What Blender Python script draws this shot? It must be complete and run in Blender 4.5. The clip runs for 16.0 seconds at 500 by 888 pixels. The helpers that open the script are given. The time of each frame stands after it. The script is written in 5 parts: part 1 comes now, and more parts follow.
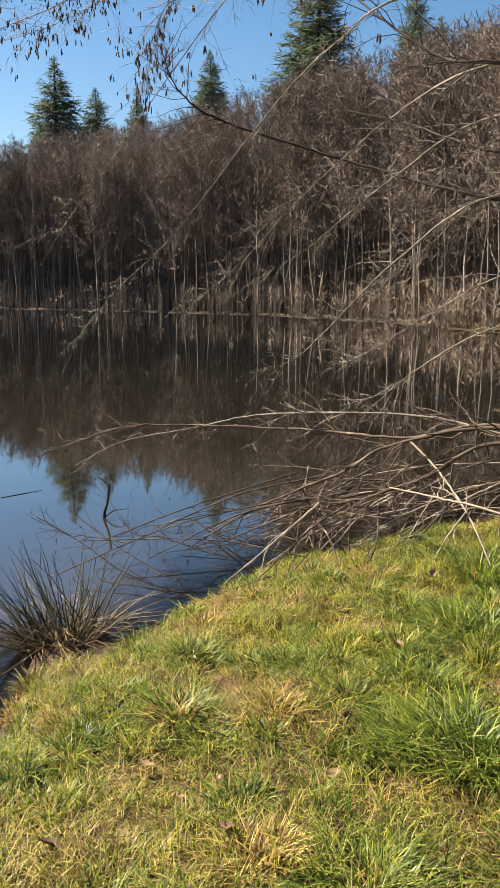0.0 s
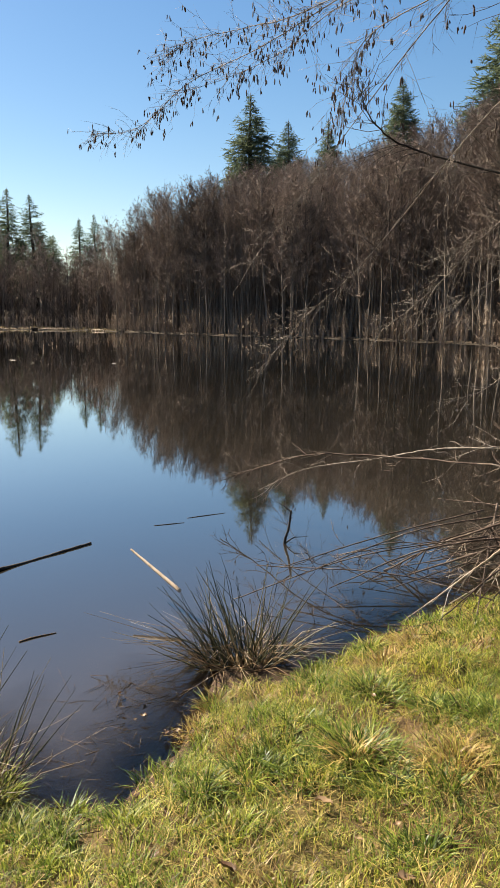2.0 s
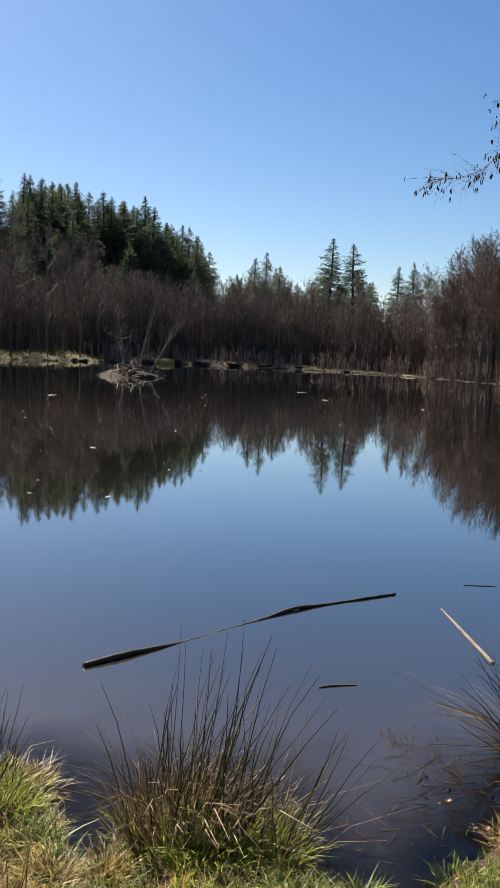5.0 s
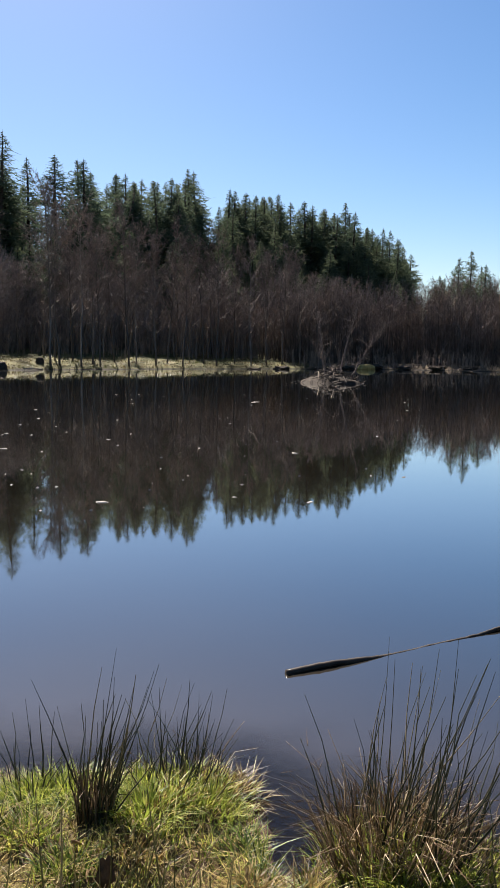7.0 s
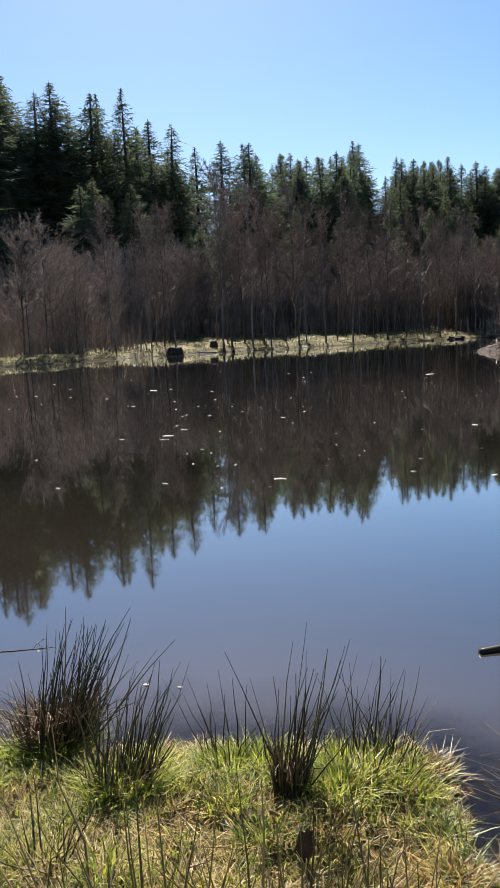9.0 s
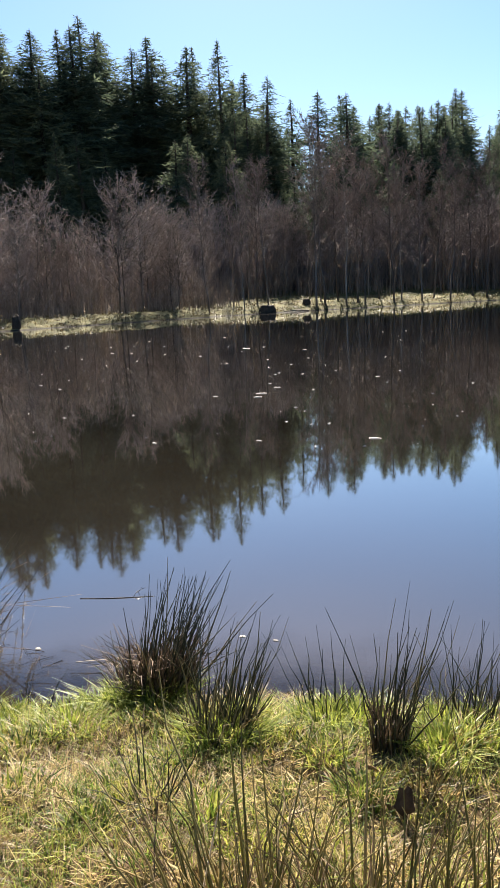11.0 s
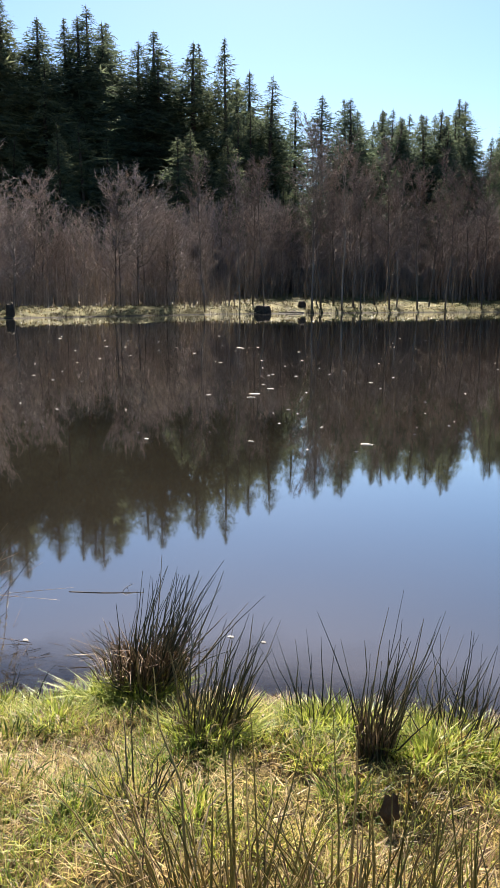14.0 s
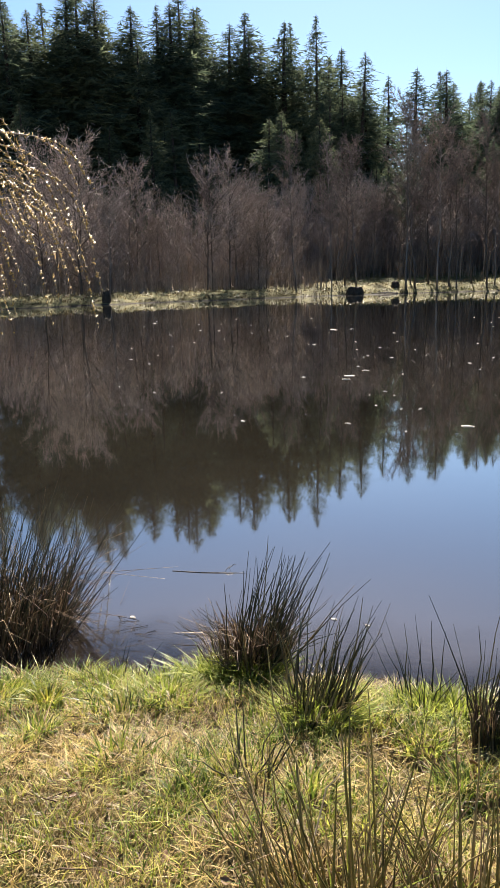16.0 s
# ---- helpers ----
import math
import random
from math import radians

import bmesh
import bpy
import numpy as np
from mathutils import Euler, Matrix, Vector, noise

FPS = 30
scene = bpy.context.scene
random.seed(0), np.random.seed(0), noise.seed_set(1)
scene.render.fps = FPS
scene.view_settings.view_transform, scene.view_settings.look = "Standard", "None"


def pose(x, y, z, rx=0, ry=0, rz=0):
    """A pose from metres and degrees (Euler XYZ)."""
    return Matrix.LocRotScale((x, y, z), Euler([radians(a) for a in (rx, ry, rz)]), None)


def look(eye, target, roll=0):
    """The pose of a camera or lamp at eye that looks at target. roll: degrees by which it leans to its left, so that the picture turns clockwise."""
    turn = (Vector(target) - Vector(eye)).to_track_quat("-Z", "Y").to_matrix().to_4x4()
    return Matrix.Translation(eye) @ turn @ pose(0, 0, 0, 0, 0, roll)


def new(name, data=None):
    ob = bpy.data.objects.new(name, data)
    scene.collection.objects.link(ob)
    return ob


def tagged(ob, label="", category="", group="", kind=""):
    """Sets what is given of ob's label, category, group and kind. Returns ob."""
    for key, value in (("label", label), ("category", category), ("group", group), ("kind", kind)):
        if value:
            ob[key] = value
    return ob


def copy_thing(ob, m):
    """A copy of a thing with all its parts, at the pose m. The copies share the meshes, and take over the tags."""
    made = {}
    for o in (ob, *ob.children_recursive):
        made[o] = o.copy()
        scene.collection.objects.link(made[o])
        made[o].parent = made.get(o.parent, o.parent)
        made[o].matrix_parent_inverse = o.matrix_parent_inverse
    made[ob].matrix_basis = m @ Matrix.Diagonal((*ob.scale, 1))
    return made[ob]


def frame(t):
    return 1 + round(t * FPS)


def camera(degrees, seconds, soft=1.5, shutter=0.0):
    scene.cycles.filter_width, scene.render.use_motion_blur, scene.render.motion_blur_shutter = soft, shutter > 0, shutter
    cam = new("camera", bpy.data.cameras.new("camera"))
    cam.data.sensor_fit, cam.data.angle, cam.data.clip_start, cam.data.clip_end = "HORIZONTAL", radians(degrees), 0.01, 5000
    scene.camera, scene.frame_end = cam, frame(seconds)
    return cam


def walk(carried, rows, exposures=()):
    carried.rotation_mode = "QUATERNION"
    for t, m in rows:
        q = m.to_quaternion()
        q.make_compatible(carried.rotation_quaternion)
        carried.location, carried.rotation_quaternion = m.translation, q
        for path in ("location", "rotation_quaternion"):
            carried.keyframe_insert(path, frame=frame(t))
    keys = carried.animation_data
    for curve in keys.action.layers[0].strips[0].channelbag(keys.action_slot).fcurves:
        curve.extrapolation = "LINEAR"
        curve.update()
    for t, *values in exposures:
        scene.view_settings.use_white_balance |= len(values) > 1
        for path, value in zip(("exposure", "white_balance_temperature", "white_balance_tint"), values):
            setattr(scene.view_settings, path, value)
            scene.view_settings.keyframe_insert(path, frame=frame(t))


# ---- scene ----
cam = camera(35.09, 16.0, soft=1.5)
PATH = [
    (0.0, pose(-0.000, 0.000, 1.750, 78.61, 0.04, 0.09)),
    (0.5, pose(-0.010, 0.001, 1.760, 79.36, 0.30, 2.92)),
    (1.0, pose(-0.018, 0.000, 1.766, 79.92, 0.58, 6.51)),
    (1.5, pose(-0.034, 0.002, 1.768, 80.21, 0.32, 10.01)),
    (2.0, pose(-0.043, -0.009, 1.779, 80.50, 0.11, 13.10)),
    (2.5, pose(-0.055, -0.008, 1.779, 80.96, -0.14, 16.71)),
    (3.0, pose(-0.078, -0.009, 1.782, 81.64, -0.88, 22.39)),
    (3.5, pose(-0.102, -0.013, 1.783, 82.28, -1.88, 27.05)),
    (6.0, pose(-0.312, 0.229, 1.742, 83.57, -1.15, 41.02)),
    (6.5, pose(-0.322, 0.233, 1.739, 83.57, -0.61, 45.30)),
    (7.0, pose(-0.350, 0.224, 1.732, 83.39, -0.72, 49.46)),
    (7.5, pose(-0.357, 0.228, 1.728, 83.28, -0.08, 53.39)),
    (8.0, pose(-0.369, 0.231, 1.724, 82.99, 0.57, 55.65)),
    (8.5, pose(-0.397, 0.232, 1.715, 82.46, 1.56, 58.26)),
    (9.0, pose(-0.431, 0.230, 1.702, 81.94, 2.64, 61.59)),
    (9.5, pose(-0.441, 0.221, 1.700, 81.35, 3.52, 64.84)),
    (10.0, pose(-0.456, 0.212, 1.691, 80.53, 3.66, 66.84)),
    (12.5, pose(-0.477, 0.182, 1.684, 78.48, 1.72, 68.35)),
    (13.0, pose(-0.473, 0.184, 1.692, 78.67, 1.45, 68.15)),
    (13.5, pose(-0.473, 0.165, 1.701, 79.17, 0.40, 67.69)),
    (14.0, pose(-0.480, 0.151, 1.699, 79.23, -0.19, 67.86)),
    (14.5, pose(-0.493, 0.141, 1.698, 79.43, 0.16, 69.46)),
    (15.0, pose(-0.521, 0.117, 1.686, 79.16, 0.52, 71.75)),
    (15.5, pose(-0.517, 0.107, 1.683, 78.36, 0.90, 73.28)),
    (16.0, pose(-0.525, 0.102, 1.683, 78.07, 1.15, 74.31)),
]
EXPOSURES = [(0.0, 1.92, 7400, 12), (1.5, 1.86, 7450, 12), (2.5, 1.78, 7350, 12), (3.5, 1.44, 6950, 14), (6.0, 1.48, 6650, 15), (8.0, 1.64, 6600, 15), (10.0, 1.9, 6600, 15), (12.5, 2.16, 6850, 15), (16.0, 2.04, 6900, 15)]
walk(cam, PATH, EXPOSURES)

# ---------------------------------------------------------------- light
SUN_YAW, SUN_EL = 68.0, 44.0          # degrees: left of +y, and above the horizon
world = bpy.data.worlds.new("sky")
scene.world = world
world.use_nodes = True
wn = world.node_tree
sky = wn.nodes.new("ShaderNodeTexSky")
sky.sky_type = "NISHITA"
sky.sun_disc = False
sky.sun_elevation = radians(SUN_EL)
sky.sun_rotation = radians(-SUN_YAW)
sky.air_density, sky.dust_density, sky.ozone_density = 1.0, 0.4, 2.4
rich = wn.nodes.new("ShaderNodeHueSaturation")
rich.inputs["Saturation"].default_value = 1.28
wn.links.new(sky.outputs[0], rich.inputs["Color"])
wn.links.new(rich.outputs[0], wn.nodes["Background"].inputs[0])
wn.nodes["Background"].inputs[1].default_value = 0.043
sun = new("sun", bpy.data.lights.new("sun", "SUN"))
sun.data.energy, sun.data.angle, sun.data.color = 5.0, radians(0.53), (1.0, 0.95, 0.86)
sdir = Vector((-math.sin(radians(SUN_YAW)) * math.cos(radians(SUN_EL)), math.cos(radians(SUN_YAW)) * math.cos(radians(SUN_EL)), math.sin(radians(SUN_EL))))
sun.matrix_world = look(sdir * 50, (0, 0, 0))


# ---------------------------------------------------------------- materials
def ramp_node(nt, fac, stops):
    r = nt.nodes.new("ShaderNodeValToRGB")
    while len(r.color_ramp.elements) < len(stops):
        r.color_ramp.elements.new(0.5)
    for e, (p, c) in zip(r.color_ramp.elements, stops):
        e.position, e.color = p, (*c, 1)
    nt.links.new(fac, r.inputs[0])
    return r.outputs[0]


def noise_node(nt, scale, detail=4.0, rough=0.6, stretch=None):
    n = nt.nodes.new("ShaderNodeTexNoise")
    n.inputs["Scale"].default_value, n.inputs["Detail"].default_value, n.inputs["Roughness"].default_value = scale, detail, rough
    g = nt.nodes.new("ShaderNodeNewGeometry")
    src = g.outputs["Position"]
    if stretch:
        m = nt.nodes.new("ShaderNodeMapping")
        m.inputs["Scale"].default_value = stretch
        nt.links.new(src, m.inputs[0])
        src = m.outputs[0]
    nt.links.new(src, n.inputs["Vector"])
    return n.outputs["Fac"]


def mixc(nt, fac, a, b, mode="MIX"):
    m = nt.nodes.new("ShaderNodeMix")
    m.data_type, m.blend_type = "RGBA", mode
    for v, s in ((fac, m.inputs[0]), (a, m.inputs[6]), (b, m.inputs[7])):
        if isinstance(v, (int, float)):
            s.default_value = v
        elif isinstance(v, tuple):
            s.default_value = (*v, 1)
        else:
            nt.links.new(v, s)
    return m.outputs[2]


def base_mat(name):
    m = bpy.data.materials.new(name)
    m.use_nodes = True
    return m, m.node_tree, m.node_tree.nodes["Principled BSDF"]


def bump(nt, p, height, strength, dist):
    b = nt.nodes.new("ShaderNodeBump")
    b.inputs["Strength"].default_value, b.inputs["Distance"].default_value = strength, dist
    nt.links.new(height, b.inputs["Height"])
    nt.links.new(b.outputs[0], p.inputs["Normal"])


def leafy_mat(name, stops, per_island=True, patch=0.9, patch_stops=None, gloss=0.45, through_light=0.35, spec=0.3):
    """Thin plant matter: colour by blade and by patch of ground, and light that shines through."""
    m, nt, p = base_mat(name)
    if per_island:
        g = nt.nodes.new("ShaderNodeNewGeometry")
        f = g.outputs["Random Per Island"]
    else:
        f = nt.nodes.new("ShaderNodeObjectInfo").outputs["Random"]
    col = ramp_node(nt, f, stops)
    if patch_stops:
        col = mixc(nt, 1.0, col, ramp_node(nt, noise_node(nt, patch, 5.0, 0.65), patch_stops), "MULTIPLY")
    nt.links.new(col, p.inputs["Base Color"])
    p.inputs["Roughness"].default_value = gloss
    p.inputs["Specular IOR Level"].default_value = spec
    t = nt.nodes.new("ShaderNodeBsdfTranslucent")
    nt.links.new(col, t.inputs[0])
    mx = nt.nodes.new("ShaderNodeMixShader")
    mx.inputs[0].default_value = through_light
    out = nt.nodes["Material Output"]
    nt.links.new(p.outputs[0], mx.inputs[1])
    nt.links.new(t.outputs[0], mx.inputs[2])
    nt.links.new(mx.outputs[0], out.inputs[0])
    return m


def rough_mat(name, stops, scale, stretch=None, rough=0.85, bump_d=0.004, island=None, fine=None, spec=0.12):
    m, nt, p = base_mat(name)
    n = noise_node(nt, scale, 6.0, 0.65, stretch)
    col = ramp_node(nt, n, stops)
    if fine:
        col = mixc(nt, 0.7, col, ramp_node(nt, noise_node(nt, fine, 4.0, 0.7), [(0.3, (0.5, 0.5, 0.5)), (0.7, (1.25, 1.25, 1.25))]), "MULTIPLY")
    if island == "object":
        col = mixc(nt, 1.0, col, ramp_node(nt, nt.nodes.new("ShaderNodeObjectInfo").outputs["Random"], [(0.0, (0.55, 0.53, 0.5)), (0.6, (1.0, 0.98, 0.95)), (1.0, (1.6, 1.55, 1.5))]), "MULTIPLY")
    if island == "island":
        g = nt.nodes.new("ShaderNodeNewGeometry")
        col = mixc(nt, 1.0, col, ramp_node(nt, g.outputs["Random Per Island"], [(0.0, (0.6, 0.58, 0.55)), (1.0, (1.3, 1.25, 1.2))]), "MULTIPLY")
    nt.links.new(col, p.inputs["Base Color"])
    p.inputs["Roughness"].default_value = rough
    p.inputs["Specular IOR Level"].default_value = spec
    if bump_d:
        bump(nt, p, n, 0.8, bump_d)
    return m


GRASS = leafy_mat("grass", [(0.0, (0.03, 0.05, 0.008)), (0.35, (0.13, 0.17, 0.026)), (0.65, (0.30, 0.335, 0.05)), (0.88, (0.47, 0.44, 0.10)), (1.0, (0.58, 0.46, 0.17))],
                  patch=3.4, patch_stops=[(0.36, (0.42, 0.64, 0.42)), (0.52, (1, 1, 1)), (0.68, (1.14, 1.05, 0.8))], through_light=0.5)
LUSH = leafy_mat("lush_grass", [(0.0, (0.02, 0.038, 0.006)), (0.5, (0.09, 0.135, 0.018)), (0.85, (0.24, 0.29, 0.04)), (1.0, (0.44, 0.39, 0.12))], through_light=0.4)
FRESH = leafy_mat("fresh_grass", [(0.0, (0.11, 0.15, 0.022)), (0.5, (0.24, 0.285, 0.042)), (0.85, (0.40, 0.42, 0.08)), (1.0, (0.50, 0.42, 0.15))], through_light=0.45)
STRAW = leafy_mat("straw", [(0.0, (0.11, 0.065, 0.025)), (0.4, (0.29, 0.195, 0.065)), (0.8, (0.52, 0.39, 0.14)), (1.0, (0.40, 0.36, 0.08))], through_light=0.4, patch=2.6, patch_stops=[(0.32, (0.42, 0.38, 0.34)), (0.52, (0.95, 0.95, 0.95)), (0.7, (1.15, 1.08, 0.95))])
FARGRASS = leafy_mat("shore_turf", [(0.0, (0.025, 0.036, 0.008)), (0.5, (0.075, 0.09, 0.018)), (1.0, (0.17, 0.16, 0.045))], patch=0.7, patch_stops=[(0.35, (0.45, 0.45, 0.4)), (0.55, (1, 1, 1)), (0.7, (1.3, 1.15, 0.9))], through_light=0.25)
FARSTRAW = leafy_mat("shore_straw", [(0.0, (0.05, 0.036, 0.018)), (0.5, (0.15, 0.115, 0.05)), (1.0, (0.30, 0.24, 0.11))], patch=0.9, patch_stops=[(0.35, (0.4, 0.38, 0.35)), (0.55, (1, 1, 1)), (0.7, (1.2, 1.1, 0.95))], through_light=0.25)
RUSH = leafy_mat("rush", per_island=False, stops= [(0.0, (0.02, 0.021, 0.012)), (0.5, (0.043, 0.046, 0.021)), (0.8, (0.095, 0.085, 0.042)), (1.0, (0.28, 0.215, 0.12))], through_light=0.12, gloss=0.5)
OLDRUSH = leafy_mat("old_rush", [(0.0, (0.07, 0.062, 0.02)), (0.5, (0.17, 0.15, 0.045)), (0.8, (0.27, 0.205, 0.08)), (1.0, (0.40, 0.30, 0.15))], per_island=False, through_light=0.2, gloss=0.5)
BROWNRUSH = leafy_mat("brown_rush", [(0.0, (0.045, 0.028, 0.018)), (0.6, (0.13, 0.085, 0.05)), (1.0, (0.30, 0.22, 0.13))], through_light=0.15, gloss=0.5)
DEADRUSH = leafy_mat("dead_rush", [(0.0, (0.10, 0.06, 0.035)), (0.5, (0.26, 0.18, 0.10)), (0.85, (0.42, 0.32, 0.2)), (1.0, (0.6, 0.5, 0.36))], through_light=0.35, gloss=0.35)
LEAF = leafy_mat("dead_leaf", [(0.0, (0.07, 0.036, 0.018)), (0.5, (0.15, 0.085, 0.045)), (1.0, (0.27, 0.18, 0.10))], per_island=False, through_light=0.2)
BARK = rough_mat("alder_bark", [(0.25, (0.05, 0.042, 0.036)), (0.5, (0.125, 0.108, 0.093)), (0.75, (0.26, 0.232, 0.202))], 1.2, (3, 3, 0.6), island="object", bump_d=0)
TWIG = rough_mat("alder_twigs", [(0.3, (0.115, 0.094, 0.083)), (0.7, (0.265, 0.218, 0.192))], 0.12, None, spec=0.05, island="island", bump_d=0)
DARKBARK = rough_mat("dark_bark", [(0.3, (0.022, 0.018, 0.015)), (0.7, (0.06, 0.05, 0.042))], 1.5, (3, 3, 0.5), bump_d=0, island="object")
BRANCH = rough_mat("branch_bark", [(0.3, (0.06, 0.05, 0.043)), (0.55, (0.18, 0.158, 0.137)), (0.75, (0.40, 0.365, 0.325))], 6.0, None, island="island", bump_d=0.002)
BRUSH = rough_mat("brushwood", [(0.35, (0.03, 0.021, 0.017)), (0.55, (0.085, 0.064, 0.052)), (0.8, (0.30, 0.26, 0.22))], 5.0, None, island="island", bump_d=0)
DEADWOOD = rough_mat("bleached_wood", [(0.3, (0.15, 0.115, 0.085)), (0.55, (0.30, 0.25, 0.20)), (0.8, (0.50, 0.45, 0.385))], 8.0, None, island="island", bump_d=0.002)
WETWOOD = rough_mat("wet_wood", [(0.3, (0.016, 0.013, 0.011)), (0.7, (0.06, 0.047, 0.037))], 9.0, None, rough=0.45, bump_d=0.003)
EARTH = rough_mat("clod_earth", [(0.3, (0.025, 0.02, 0.015)), (0.7, (0.08, 0.062, 0.045))], 4.0, None, rough=0.95, bump_d=0.03)
SCRUB = rough_mat("dry_scrub", [(0.3, (0.16, 0.127, 0.102)), (0.7, (0.38, 0.32, 0.26))], 0.3, None, spec=0.05, island="island", bump_d=0)
GREYTWIG = rough_mat("grey_twigs", [(0.3, (0.19, 0.163, 0.146)), (0.7, (0.41, 0.357, 0.322))], 0.12, None, spec=0.05, island="island", bump_d=0)
NEEDLE = leafy_mat("needles", [(0.0, (0.045, 0.062, 0.047)), (0.6, (0.088, 0.115, 0.077)), (1.0, (0.14, 0.167, 0.105))], patch=0.05,
                   patch_stops=[(0.3, (0.7, 0.8, 0.8)), (0.7, (1.25, 1.15, 0.95))], through_light=0.45, gloss=0.8, spec=0.04)
HUMMOCK = rough_mat("dry_hummock", [(0.3, (0.26, 0.17, 0.05)), (0.55, (0.48, 0.34, 0.11)), (0.8, (0.6, 0.46, 0.2))], 3.0, (1, 1, 0.4), fine=14.0, bump_d=0.05)
ROTTEN = rough_mat("rotten_stems", [(0.3, (0.035, 0.024, 0.016)), (0.7, (0.12, 0.083, 0.056))], 20.0, island="island", bump_d=0)
CATKIN = rough_mat("catkin", [(0.3, (0.03, 0.022, 0.018)), (0.7, (0.09, 0.062, 0.045))], 30.0, bump_d=0)
WILLOW = leafy_mat("willow_catkin", [(0.0, (0.34, 0.23, 0.06)), (0.5, (0.52, 0.37, 0.11)), (1.0, (0.62, 0.48, 0.19))], through_light=0.3)


def ground_material():
    m, nt, p = base_mat("ground")
    soil = ramp_node(nt, noise_node(nt, 9.0, 8.0, 0.7), [(0.3, (0.05, 0.032, 0.017)), (0.55, (0.13, 0.086, 0.044)), (0.75, (0.26, 0.185, 0.10))])
    turf = ramp_node(nt, noise_node(nt, 30.0, 6.0, 0.75), [(0.33, (0.022, 0.018, 0.007)), (0.5, (0.085, 0.07, 0.023)), (0.7, (0.27, 0.21, 0.08))])
    col = mixc(nt, ramp_node(nt, noise_node(nt, 2.2, 5.0, 0.6), [(0.42, (0, 0, 0)), (0.6, (1, 1, 1))]), turf, soil)
    # leaf litter under the woods
    at = nt.nodes.new("ShaderNodeAttribute")
    at.attribute_name = "litter"
    litter = ramp_node(nt, noise_node(nt, 3.0, 8.0, 0.7), [(0.3, (0.07, 0.052, 0.038)), (0.55, (0.15, 0.116, 0.082)), (0.75, (0.26, 0.21, 0.155))])
    far_turf = ramp_node(nt, noise_node(nt, 0.8, 6.0, 0.7), [(0.35, (0.03, 0.027, 0.012)), (0.5, (0.085, 0.08, 0.03)), (0.68, (0.20, 0.175, 0.08))])
    at2 = nt.nodes.new("ShaderNodeAttribute")
    at2.attribute_name = "meadow"
    col = mixc(nt, at2.outputs["Fac"], col, far_turf)
    col = mixc(nt, at.outputs["Fac"], col, litter)
    # wet mud along the waterline
    g = nt.nodes.new("ShaderNodeNewGeometry")
    s = nt.nodes.new("ShaderNodeSeparateXYZ")
    nt.links.new(g.outputs["Position"], s.inputs[0])
    wet = ramp_node(nt, s.outputs["Z"], [(0.0, (1, 1, 1)), (0.03, (1, 1, 1)), (0.09, (0, 0, 0))])
    mud = ramp_node(nt, noise_node(nt, 14.0, 6.0, 0.7), [(0.3, (0.03, 0.019, 0.013)), (0.55, (0.085, 0.056, 0.037)), (0.75, (0.19, 0.135, 0.095))])
    # far mud is darkened: the shade on the distant shore edge, put into its colour
    mud = mixc(nt, at2.outputs["Fac"], mud, (0.03, 0.024, 0.018))
    col = mixc(nt, wet, col, mud)
    deep = nt.nodes.new("ShaderNodeMath")
    deep.operation = "MULTIPLY"
    deep.inputs[1].default_value = -1.0
    nt.links.new(s.outputs["Z"], deep.inputs[0])
    bed = ramp_node(nt, noise_node(nt, 7.0, 6.0, 0.7), [(0.3, (0.08, 0.048, 0.03)), (0.55, (0.20, 0.13, 0.085)), (0.75, (0.36, 0.26, 0.18))])
    col = mixc(nt, ramp_node(nt, deep.outputs[0], [(0.0, (0, 0, 0)), (0.02, (1, 1, 1))]), col, bed)
    nt.links.new(col, p.inputs["Base Color"])
    p.inputs["Roughness"].default_value = 0.9
    p.inputs["Specular IOR Level"].default_value = 0.08
    bump(nt, p, noise_node(nt, 25.0, 8.0, 0.75), 1.0, 0.02)
    return m


